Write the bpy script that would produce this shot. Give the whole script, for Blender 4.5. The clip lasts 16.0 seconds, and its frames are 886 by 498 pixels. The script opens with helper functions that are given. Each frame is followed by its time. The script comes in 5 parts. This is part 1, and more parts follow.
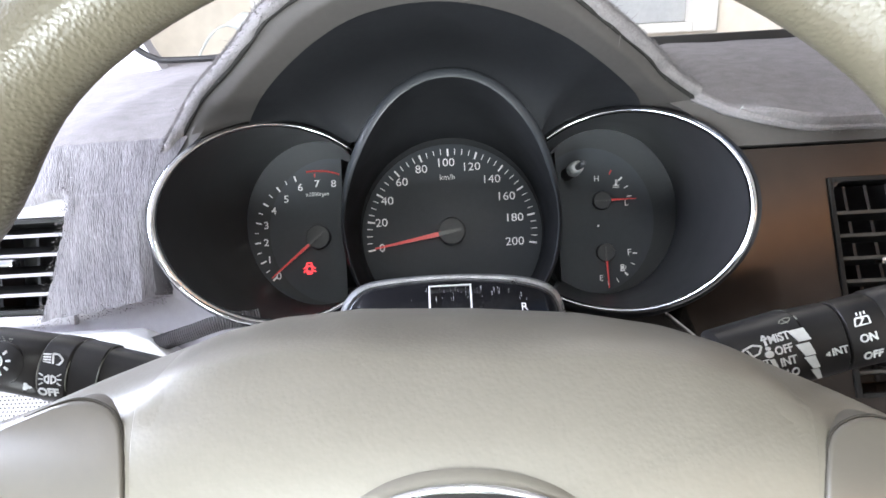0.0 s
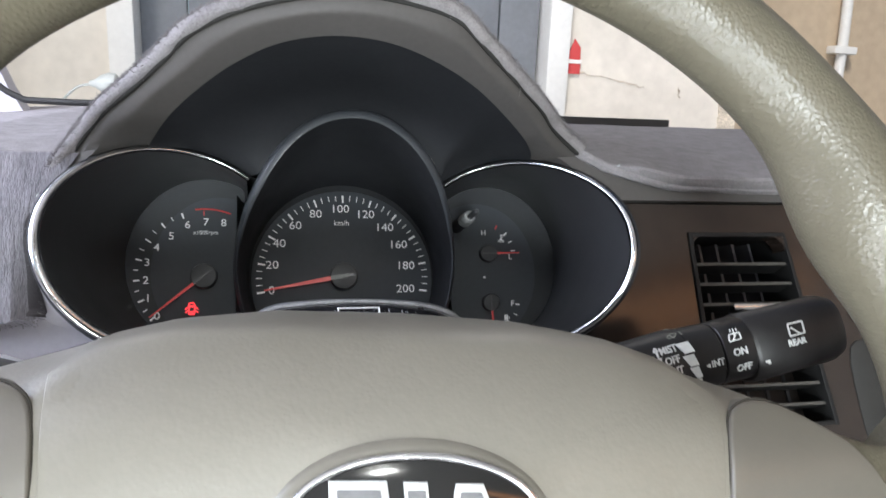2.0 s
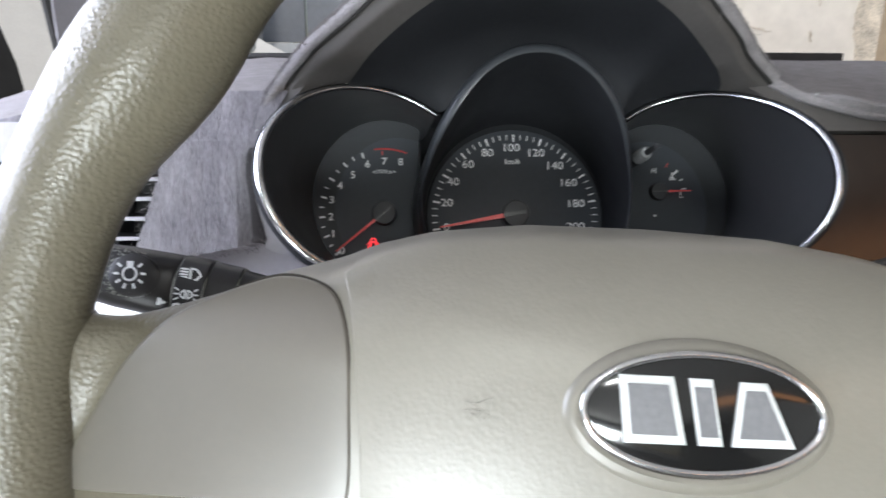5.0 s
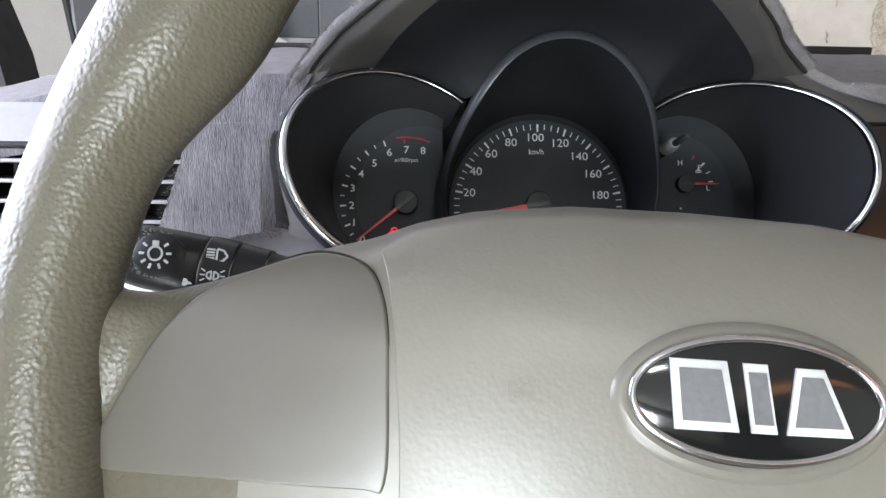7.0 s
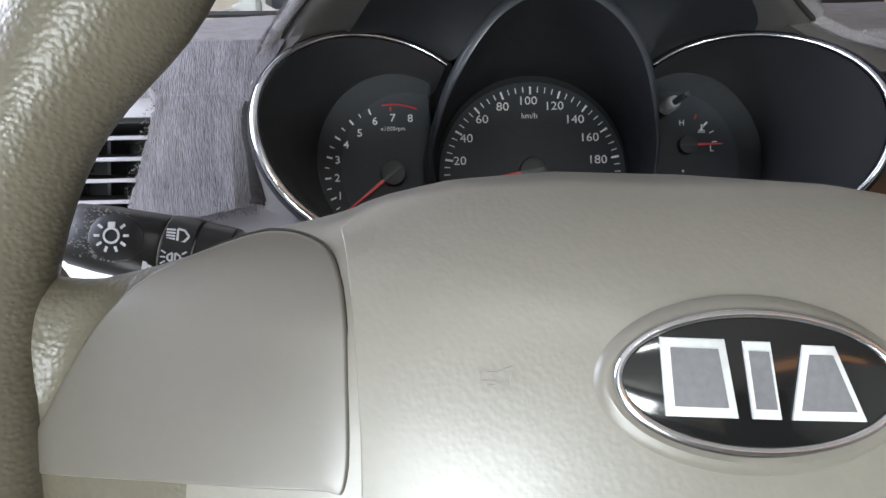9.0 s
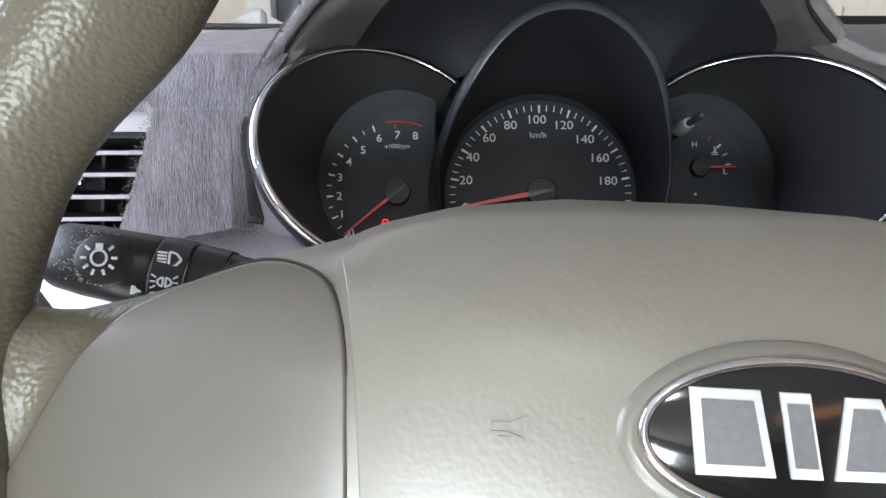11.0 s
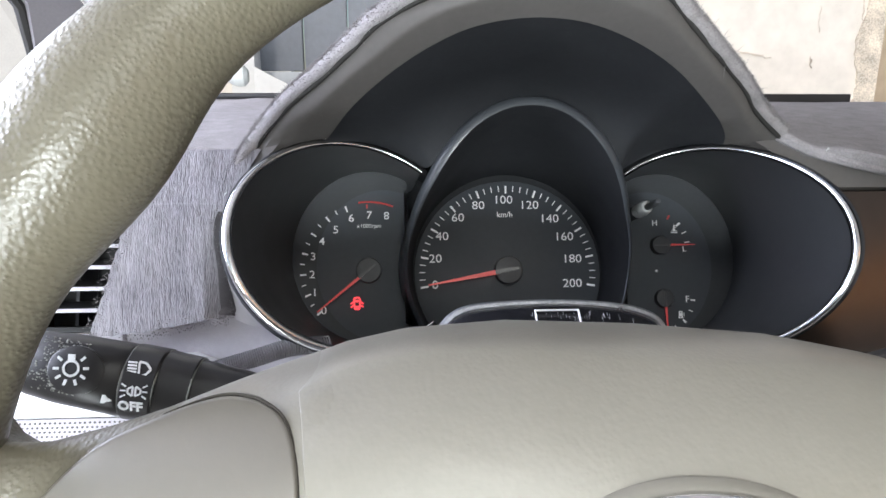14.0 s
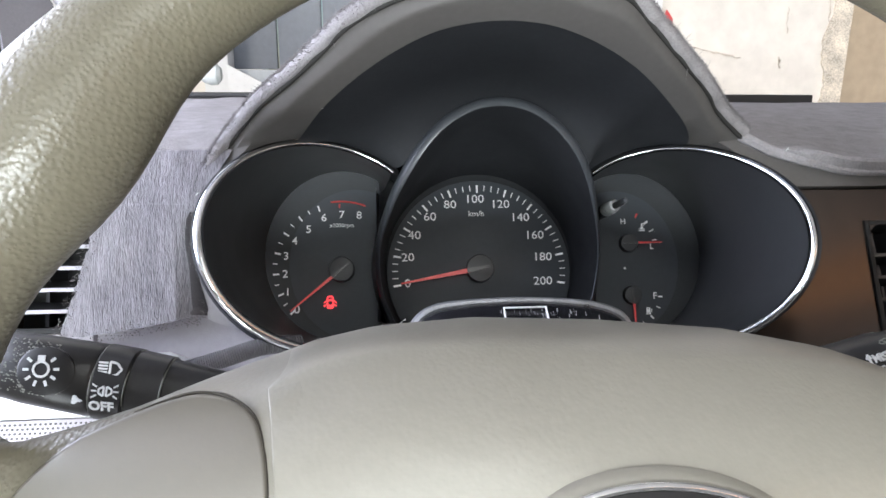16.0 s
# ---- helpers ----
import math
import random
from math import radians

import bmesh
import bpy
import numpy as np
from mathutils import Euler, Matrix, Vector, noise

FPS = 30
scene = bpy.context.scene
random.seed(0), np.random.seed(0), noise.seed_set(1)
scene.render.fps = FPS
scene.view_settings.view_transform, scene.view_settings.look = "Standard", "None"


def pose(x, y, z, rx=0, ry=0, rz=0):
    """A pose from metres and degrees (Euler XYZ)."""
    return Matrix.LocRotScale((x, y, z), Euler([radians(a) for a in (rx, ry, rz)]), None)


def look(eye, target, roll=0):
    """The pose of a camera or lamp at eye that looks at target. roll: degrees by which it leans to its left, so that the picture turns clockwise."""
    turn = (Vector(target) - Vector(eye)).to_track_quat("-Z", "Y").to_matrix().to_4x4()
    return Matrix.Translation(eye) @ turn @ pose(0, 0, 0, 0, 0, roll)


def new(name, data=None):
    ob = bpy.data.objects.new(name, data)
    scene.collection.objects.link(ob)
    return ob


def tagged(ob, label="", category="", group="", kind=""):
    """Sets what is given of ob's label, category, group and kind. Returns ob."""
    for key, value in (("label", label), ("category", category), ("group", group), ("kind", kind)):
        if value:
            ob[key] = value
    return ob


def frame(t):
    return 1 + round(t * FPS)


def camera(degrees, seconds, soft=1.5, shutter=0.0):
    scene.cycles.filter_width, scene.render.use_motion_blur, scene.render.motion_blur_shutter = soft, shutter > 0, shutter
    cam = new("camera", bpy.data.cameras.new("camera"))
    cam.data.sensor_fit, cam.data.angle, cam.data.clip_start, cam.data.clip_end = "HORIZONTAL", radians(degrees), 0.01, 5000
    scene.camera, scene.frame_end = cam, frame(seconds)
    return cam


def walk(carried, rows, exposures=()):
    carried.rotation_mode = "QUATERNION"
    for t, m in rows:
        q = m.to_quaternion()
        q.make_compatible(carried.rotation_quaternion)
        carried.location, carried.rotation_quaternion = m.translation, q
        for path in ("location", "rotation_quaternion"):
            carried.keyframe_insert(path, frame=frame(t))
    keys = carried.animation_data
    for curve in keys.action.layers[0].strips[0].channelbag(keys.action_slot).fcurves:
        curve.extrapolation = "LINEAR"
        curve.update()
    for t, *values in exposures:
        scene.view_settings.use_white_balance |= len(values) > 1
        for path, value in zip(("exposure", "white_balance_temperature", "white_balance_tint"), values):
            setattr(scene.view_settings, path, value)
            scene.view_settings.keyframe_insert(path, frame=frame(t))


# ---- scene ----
# Driver's side of a parked car: x to the right, y ahead, z up; the dial face leans back by LEAN.
cam = camera(65.0, 16.0, soft=1.5, shutter=0.4)
PATH = [
    (0, (0.0025, -0.4193, 1.2543), (-0.0063, -0.0005, 1.0900), -3.51),
    (0.5, (-0.0087, -0.4106, 1.2484), (-0.0104, 0.0044, 1.0744), -2.67),
    (1, (-0.0313, -0.4293, 1.2297), (-0.0235, -0.0086, 1.0701), 1.29),
    (1.2, (-0.0368, -0.4329, 1.2276), (-0.0290, -0.0111, 1.0708), 1.41),
    (1.5, (-0.0266, -0.4364, 1.2418), (0.0003, -0.0096, 1.1016), 2.15),
    (2, (-0.0255, -0.4346, 1.2260), (0.0633, -0.0061, 1.1212), 2.56),
    (2.2, (-0.0285, -0.4465, 1.2227), (0.0608, -0.0210, 1.1067), 2.12),
    (2.5, (-0.0326, -0.4456, 1.2252), (0.0552, -0.0194, 1.1103), 1.67),
    (3, (-0.0516, -0.4438, 1.2292), (0.0121, -0.0114, 1.1221), 0.81),
    (3.5, (-0.0570, -0.4340, 1.2150), (-0.0039, -0.0049, 1.0902), 0.98),
    (4, (-0.0696, -0.4358, 1.2240), (-0.0408, -0.0038, 1.1012), 0.84),
    (4.5, (-0.0741, -0.4375, 1.2238), (-0.0500, -0.0048, 1.1025), 0.37),
    (4.9, (-0.0756, -0.4414, 1.2125), (-0.0361, -0.0103, 1.0897), 1.47),
    (5, (-0.0758, -0.4388, 1.2122), (-0.0476, -0.0092, 1.0811), 0.55),
    (5.2, (-0.0777, -0.4373, 1.2113), (-0.0603, -0.0069, 1.0812), 0.41),
    (7.5, (-0.0848, -0.4295, 1.2040), (-0.0599, -0.0002, 1.0712), 1.19),
    (8, (-0.0731, -0.4256, 1.2079), (-0.0462, 0.0029, 1.0731), -0.11),
    (8.5, (-0.0759, -0.4272, 1.2075), (-0.0480, 0.0022, 1.0758), 0.24),
    (9, (-0.0728, -0.4162, 1.1995), (-0.0555, 0.0080, 1.0503), -0.78),
    (9.2, (-0.0734, -0.4159, 1.1995), (-0.0530, 0.0086, 1.0516), -0.50),
    (11.3, (-0.0744, -0.4007, 1.1997), (-0.0600, 0.0265, 1.0590), 0.41),
    (11.5, (-0.0755, -0.4004, 1.2021), (-0.0643, 0.0271, 1.0620), 0.87),
    (12, (-0.0694, -0.4031, 1.2155), (-0.0505, 0.0283, 1.0889), 1.04),
    (12.5, (-0.0666, -0.4075, 1.2227), (-0.0507, 0.0262, 1.1040), 0.23),
    (13, (-0.0649, -0.4094, 1.2241), (-0.0378, 0.0243, 1.1070), 0.79),
    (13.5, (-0.0678, -0.4090, 1.2238), (-0.0417, 0.0244, 1.1055), 0.21),
    (14, (-0.0657, -0.4078, 1.2269), (-0.0385, 0.0256, 1.1089), 0.28),
    (14.5, (-0.0643, -0.4113, 1.2276), (-0.0291, 0.0218, 1.1103), 0.75),
    (15, (-0.0656, -0.4108, 1.2239), (-0.0282, 0.0214, 1.1042), 1.10),
    (15.5, (-0.0660, -0.4109, 1.2285), (-0.0293, 0.0222, 1.1119), 1.16),
    (16, (-0.0632, -0.4126, 1.2285), (-0.0211, 0.0194, 1.1095), 0.50),
]
EXPOSURES = [(0, 0.68), (0.5, 0.66), (1.0, 0.24), (1.5, 0.16), (2.5, 0.15), (3.0, 0.20), (4.0, 0.00), (4.5, -0.02), (5.2, -0.12), (7.5, -0.27), (8.0, -0.25), (8.5, -0.09), (9.0, -0.30), (11.5, -0.14), (12.0, 0.18), (13.0, 0.38), (16, 0.37)]
walk(cam, [(t, look(eye, target, roll)) for t, eye, target, roll in PATH], EXPOSURES)

# ---- world and lights ----
world = bpy.data.worlds.new("world")
scene.world = world
world.use_nodes = True
wn = world.node_tree
sky = wn.nodes.new("ShaderNodeTexSky")
sky.sky_type, sky.sun_disc = "NISHITA", False
sky.sun_elevation, sky.sun_rotation = radians(48), radians(200)
wn.links.new(sky.outputs["Color"], wn.nodes["Background"].inputs["Color"])
wn.nodes["Background"].inputs["Strength"].default_value = 0.075


def lamp(name, kind, m, energy, color, **more):
    data = bpy.data.lights.new(name, kind)
    data.energy, data.color = energy, color
    if kind == "AREA":
        data.shape, data.size, data.size_y = "RECTANGLE", more["size"], more["size_y"]
    if kind == "SUN":
        data.angle = more["angle"]
    ob = new(name, data)
    ob.matrix_world = m
    return ob


lamp("sun", "SUN", look((-1.2, -2.0, 3.0), (0, 0.2, 0.4)), 2.6, (1.0, 0.95, 0.88), angle=radians(12))
# added fill lamp low over the driver's seat, standing for bounced daylight
lamp("seat_bounce_fill", "AREA", look((-0.26, -1.08, 0.58), (0.02, -0.28, 1.08)), 18.0, (0.89, 0.95, 1.0), size=0.60, size_y=0.46)
# open driver's door, rear and passenger windows and windscreen let the daylight in
lamp("doorway_light_front", "AREA", look((-0.74, -0.03, 1.37), (0.0, -0.03, 1.12)), 19.5, (0.77, 0.82, 1.0), size=0.80, size_y=0.42)
lamp("window_light_rear", "AREA", look((-0.32, -2.2, 1.18), (0.0, 0.0, 1.1)), 55.0, (0.89, 0.965, 1.0), size=0.70, size_y=0.34)
lamp("window_light_passenger", "AREA", look((1.28, -0.45, 1.42), (0.3, 0.0, 1.12)), 0.5, (1.0, 0.66, 0.40), size=0.90, size_y=0.36)
lamp("windscreen_light", "AREA", look((-0.14, 0.32, 1.50), (-0.14, 0.17, 1.15)), 1.25, (0.97, 0.96, 0.95), size=0.9, size_y=0.36)
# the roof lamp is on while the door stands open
lamp("roof_lamp", "AREA", look((0.02, -0.79, 1.60), (0.02, -0.2, 1.1)), 0.60, (0.97, 1.0, 0.98), size=0.06, size_y=0.035)
# unseen orange source, added where the reflections on badge and trim point
lamp("orange_fill_right", "AREA", look((0.78, -1.15, 1.59), (0.3, -0.3, 1.1)), 0.54, (1.0, 0.42, 0.14), size=0.66, size_y=0.10)

# ---- materials ----


def material(name, color, rough=0.5, metal=0.0, vary=0.12, scale=40.0, bump=0.0, bump_scale=600.0, spec=0.5, kind="NOISE", stretch=(1, 1, 1), coat=0.0, emit=0.0, bump2=0.0, bump2_scale=80.0):
    m = bpy.data.materials.new(name)
    m.use_nodes = True
    nt = m.node_tree
    b = nt.nodes["Principled BSDF"]
    b.inputs["Roughness"].default_value, b.inputs["Metallic"].default_value = rough, metal
    b.inputs["Specular IOR Level"].default_value = spec
    b.inputs["Coat Weight"].default_value = coat
    b.inputs["Coat Roughness"].default_value = 0.08
    co = nt.nodes.new("ShaderNodeTexCoord")
    mp = nt.nodes.new("ShaderNodeMapping")
    mp.inputs["Scale"].default_value = stretch
    nt.links.new(co.outputs["Object"], mp.inputs["Vector"])
    n1 = nt.nodes.new("ShaderNodeTexNoise")
    n1.inputs["Scale"].default_value, n1.inputs["Detail"].default_value = scale, 6
    n2 = nt.nodes.new("ShaderNodeTexNoise")
    n2.inputs["Scale"].default_value, n2.inputs["Detail"].default_value = scale * 9, 3
    for n in (n1, n2):
        nt.links.new(mp.outputs["Vector"], n.inputs["Vector"])
    add = nt.nodes.new("ShaderNodeMath")
    add.operation = "ADD"
    nt.links.new(n1.outputs["Fac"], add.inputs[0]), nt.links.new(n2.outputs["Fac"], add.inputs[1])
    ramp = nt.nodes.new("ShaderNodeMapRange")
    ramp.inputs["From Min"].default_value, ramp.inputs["From Max"].default_value = 0.7, 1.3
    ramp.inputs["To Min"].default_value, ramp.inputs["To Max"].default_value = 1 - vary, 1 + vary
    nt.links.new(add.outputs[0], ramp.inputs["Value"])
    mul = nt.nodes.new("ShaderNodeVectorMath")
    mul.operation = "SCALE"
    mul.inputs[0].default_value = color
    nt.links.new(ramp.outputs["Result"], mul.inputs["Scale"])
    nt.links.new(mul.outputs[0], b.inputs["Base Color"])
    rr = nt.nodes.new("ShaderNodeMapRange")
    rr.inputs["From Min"].default_value, rr.inputs["From Max"].default_value = 0.3, 0.7
    rr.inputs["To Min"].default_value, rr.inputs["To Max"].default_value = rough * 0.88, min(1, rough * 1.12)
    nt.links.new(n1.outputs["Fac"], rr.inputs["Value"]), nt.links.new(rr.outputs["Result"], b.inputs["Roughness"])
    if emit:
        b.inputs["Emission Color"].default_value, b.inputs["Emission Strength"].default_value = (*color, 1), emit
    last = None
    for amount, size in ((bump, bump_scale), (bump2, bump2_scale)):
        if amount:
            if kind == "VORONOI" and amount == bump:
                t = nt.nodes.new("ShaderNodeTexVoronoi")
                t.feature = "SMOOTH_F1"
                t.inputs["Scale"].default_value = size
                out = t.outputs["Distance"]
            else:
                t = nt.nodes.new("ShaderNodeTexNoise")
                t.inputs["Scale"].default_value, t.inputs["Detail"].default_value = size, 4
                out = t.outputs["Fac"]
            nt.links.new(mp.outputs["Vector"], t.inputs["Vector"])
            bp = nt.nodes.new("ShaderNodeBump")
            bp.inputs["Strength"].default_value, bp.inputs["Distance"].default_value = min(1.0, amount), 0.0006 * max(1.0, amount)
            nt.links.new(out, bp.inputs["Height"])
            bp.invert = kind == "VORONOI"
            if last:
                nt.links.new(last.outputs["Normal"], bp.inputs["Normal"])
            last = bp
    if last:
        nt.links.new(last.outputs["Normal"], b.inputs["Normal"])
    return m


LEATHER = material("beige_leather", (0.118, 0.106, 0.074), 0.37, vary=0.06, bump=0.42, bump_scale=880, kind="VORONOI", bump2=0.18, bump2_scale=300, spec=0.6, stretch=(1, 1, 0.6))
PAD = material("beige_soft_plastic", (0.198, 0.183, 0.151), 0.39, vary=0.04, bump=0.09, bump_scale=800, kind="VORONOI", bump2=0.05, bump2_scale=260, spec=1.0)
COVER = material("satin_beige_cover", (0.130, 0.118, 0.097), 0.36, vary=0.03, bump=0.06, bump_scale=800, spec=1.0)
GROOVE = material("shadow_gap_rubber", (0.02, 0.019, 0.017), 0.8, vary=0.1)
SEAM_DARK = material("brown_seam_gap", (0.045, 0.040, 0.032), 0.8, vary=0.1)
BLACK = material("black_switch_plastic", (0.014, 0.013, 0.013), 0.40, vary=0.15, bump=0.03, bump_scale=1500, spec=0.4)
HOOD = material("black_grained_hood", (0.0165, 0.0175, 0.020), 0.66, vary=0.12, bump=0.08, bump_scale=1800, spec=0.28)
LIP = material("grey_satin_lip", (0.042, 0.046, 0.052), 0.38, vary=0.1)
POD = material("black_satin_tube", (0.028, 0.029, 0.031), 0.38, vary=0.12, scale=25, spec=1.0)
FACE = material("charcoal_dial_face", (0.033, 0.036, 0.040), 0.55, vary=0.08, bump=0.03, bump_scale=2500)
PLATE = material("slate_dial_plate", (0.050, 0.057, 0.066), 0.6, vary=0.06)
# PRINT, RED and NEEDLE get a little added emission; none is a lamp
PRINT = material("white_dial_print", (0.78, 0.79, 0.80), 0.6, vary=0.03, emit=0.15)
INK = material("white_switch_print", (0.60, 0.61, 0.60), 0.5, vary=0.10)
RED = material("red_dial_print", (0.55, 0.06, 0.06), 0.5, vary=0.05, emit=0.06)
NEEDLE = material("red_needle_plastic", (0.55, 0.06, 0.06), 0.35, vary=0.05, emit=0.24)
LED = material("red_warning_light", (1.0, 0.05, 0.06), 0.5, vary=0.01, emit=1.7)
HUB = material("grey_needle_hub", (0.050, 0.052, 0.056), 0.5, vary=0.1)
CHROME = material("satin_chrome", (0.72, 0.72, 0.73), 0.20, metal=1.0, vary=0.04)
BADGE_BLACK = material("gloss_black_badge", (0.008, 0.008, 0.008), 0.12, vary=0.05, coat=0.5)
BADGE_RING = material("pale_badge_surround", (0.190, 0.176, 0.146), 0.36, vary=0.04, bump=0.15, bump_scale=500, spec=0.9)
BADGE_FILL = material("grey_badge_inlay", (0.17, 0.17, 0.175), 0.5, vary=0.12, scale=60, spec=0.25)
TRIM = material("taupe_dash_trim", (0.080, 0.074, 0.070), 0.6, vary=0.06, bump=0.12, bump_scale=1400, spec=0.3)
LOWER = material("dark_brown_lower_plastic", (0.030, 0.024, 0.021), 0.55, vary=0.08, bump=0.12, bump_scale=1400, spec=0.3)
MAT = material("grey_carpet_mat", (0.250, 0.234, 0.238), 0.95, vary=0.20, scale=120, bump=1.0, bump_scale=1500, spec=0.1, bump2=0.7, bump2_scale=420)
MAT_STREAK = material("streaky_grey_carpet", (0.212, 0.202, 0.217), 0.95, vary=0.32, scale=170, bump=1.0, bump_scale=1500, spec=0.1, stretch=(1.0, 0.20, 0.20), bump2=1.0, bump2_scale=480)
EDGE = material("dark_shaded_carpet_edge", (0.115, 0.109, 0.116), 0.95, vary=0.10, scale=200, bump=0.4, bump_scale=1400, spec=0.1)
FUZZ = material("grey_carpet_fibre", (0.215, 0.203, 0.206), 0.95, vary=0.2, scale=200, spec=0.1)
PANEL = material("light_grey_dash_plastic", (0.36, 0.347, 0.370), 0.5, vary=0.05, bump=0.2, bump_scale=1200)
WHITE = material("white_glossy_panel", (0.80, 0.80, 0.81), 0.3, vary=0.03)
SPEAKER = material("pale_grey_grille", (0.42, 0.40, 0.44), 0.5, vary=0.05)
WOOD = material("brown_satin_trim", (0.025, 0.0180, 0.0145), 0.17, vary=0.14, scale=9, bump=0.03, bump_scale=900)
VENT = material("black_vent_plastic", (0.012, 0.012, 0.012), 0.5, vary=0.1, spec=0.3)
VENT_FIN = material("dark_vent_fin", (0.05, 0.049, 0.055), 0.45, vary=0.1)
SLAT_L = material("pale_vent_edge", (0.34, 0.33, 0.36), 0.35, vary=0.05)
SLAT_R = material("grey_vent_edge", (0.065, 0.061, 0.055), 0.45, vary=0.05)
COLUMN = material("dark_column_plastic", (0.055, 0.05, 0.05), 0.6, vary=0.1, bump=0.5, bump_scale=900)
WORN_AND_GLINT = material("worn_and_glint_grey", (0.17, 0.175, 0.15), 0.4, vary=0.2)
SCRATCH = material("bright_scratched_plastic", (0.75, 0.76, 0.78), 0.3, metal=0.7, vary=0.2)
THREAD = material("pale_beige_thread", (0.42, 0.39, 0.33), 0.6, vary=0.1)
SEAL = material("grey_ribbed_rubber", (0.105, 0.100, 0.108), 0.7, vary=0.1)
LENS = material("scratched_black_lens", (0.012, 0.012, 0.014), 0.16, vary=0.4, scale=300, bump=0.22, bump_scale=700, stretch=(1, 0.5, 0.5))
LENS_EDGE = material("worn_silver_edge", (0.42, 0.43, 0.45), 0.30, metal=0.8, vary=0.25, scale=120)
STRIP = material("black_rubber_strip", (0.012, 0.011, 0.011), 0.6, vary=0.1)
WALL = material("cream_plaster", (0.70, 0.65, 0.58), 0.9, vary=0.10, scale=2.5, bump=0.6, bump_scale=30)
KICK = material("pale_grey_steel", (0.42, 0.44, 0.46), 0.45, vary=0.08, scale=9)
GATE = material("grey_metal_gate", (0.17, 0.18, 0.20), 0.5, vary=0.1, scale=6)
FRAME = material("white_painted_frame", (0.78, 0.77, 0.75), 0.5, vary=0.05, scale=6)
STAIN = material("damp_stained_plaster", (0.62, 0.545, 0.445), 0.9, vary=0.40, scale=22, bump=0.8, bump_scale=40)
STAIN_DARK = material("dark_cracked_plaster", (0.52, 0.45, 0.37), 0.9, vary=0.3, scale=40)
# the recessed wall's shade is put into this darker tan
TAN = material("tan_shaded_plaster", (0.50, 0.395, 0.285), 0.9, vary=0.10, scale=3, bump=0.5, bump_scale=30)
KNOB_GREY = material("grey_satin_knob", (0.42, 0.43, 0.43), 0.28, vary=0.1)
KNOB = material("pale_grey_rubber", (0.42, 0.44, 0.42), 0.6, vary=0.1)
PAINT = material("white_car_paint", (0.78, 0.78, 0.78), 0.25, vary=0.02, coat=0.5)
PILLAR = material("grey_pillar_trim", (0.115, 0.108, 0.11), 0.6, vary=0.08, bump=0.2, bump_scale=600)
LINING = material("pale_roof_lining", (0.45, 0.43, 0.41), 0.9, vary=0.06, bump=0.3, bump_scale=500)
SEAT = material("grey_seat_cloth", (0.16, 0.15, 0.145), 0.9, vary=0.12, bump=0.4, bump_scale=500)
BLUE = material("blue_metal_trim", (0.03, 0.10, 0.20), 0.35, vary=0.1)
GROUND = material("concrete_ground", (0.30, 0.29, 0.27), 0.9, vary=0.15, scale=3, bump=0.5, bump_scale=60)
GLASS = bpy.data.materials.new("clear_glass")
GLASS.use_nodes = True
_g = GLASS.node_tree.nodes["Principled BSDF"]
_g.inputs["Transmission Weight"].default_value, _g.inputs["Roughness"].default_value, _g.inputs["IOR"].default_value = 1.0, 0.0, 1.02

# ---- building helpers ----


def empty(name, m, label, category, group="", kind=""):
    ob = new(name)
    ob.empty_display_size = 0.02
    ob.matrix_world = m
    return tagged(ob, label, category, group, kind)


def part(name, bm, mat, parent=None, label="", smooth=True):
    """One mesh object under a thing or a part, in the parent's own space."""
    me = bpy.data.meshes.new(name)
    bmesh.ops.recalc_face_normals(bm, faces=bm.faces)
    bm.to_mesh(me)
    bm.free()
    me.materials.append(mat)
    if smooth:
        me.shade_smooth()
        me.set_sharp_from_angle(angle=radians(38))
    ob = new(name, me)
    ob.parent = parent
    if label:
        ob["label"] = label
    return ob


def thing(name, bm, mat, label, category, group="", kind="", m=None):
    ob = part(name, bm, mat)
    if m is not None:
        ob.matrix_world = m
    return tagged(ob, label, category, group, kind)


def loft(bm, rings, closed=True, cap_start=False, cap_end=False):
    rows = [[bm.verts.new(p) for p in ring] for ring in rings]
    n = len(rows[0])
    for a, b in zip(rows, rows[1:]):
        for i in range(n if closed else n - 1):
            j = (i + 1) % n
            bm.faces.new((a[i], a[j], b[j], b[i]))
    if cap_start:
        bm.faces.new(rows[0])
    if cap_end:
        bm.faces.new(rows[-1])
    return bm


def tube(bm, path, radius, segs=12, closed=False, squash=1.0, caps=True):
    """A round bar along a path; radius: one number or one for each point."""
    path = [Vector(p) for p in path]
    n = len(path)
    rad = radius if isinstance(radius, (list, tuple)) else [radius] * n
    rings, side = [], None
    for i, p in enumerate(path):
        a = path[(i - 1) % n] if closed or i else path[0]
        b = path[(i + 1) % n] if closed or i < n - 1 else path[-1]
        way = (b - a).normalized()
        if side is None:
            side = way.orthogonal().normalized()
        side = (side - way * side.dot(way)).normalized()
        up = way.cross(side)
        rings.append([p + rad[i] * (math.cos(k) * side + squash * math.sin(k) * up) for k in (2 * math.pi * j / segs for j in range(segs))])
    if closed:
        rings.append(rings[0])
        loft(bm, rings)
        bmesh.ops.remove_doubles(bm, verts=bm.verts, dist=1e-6)
    else:
        loft(bm, rings, True, caps, caps)
    return bm


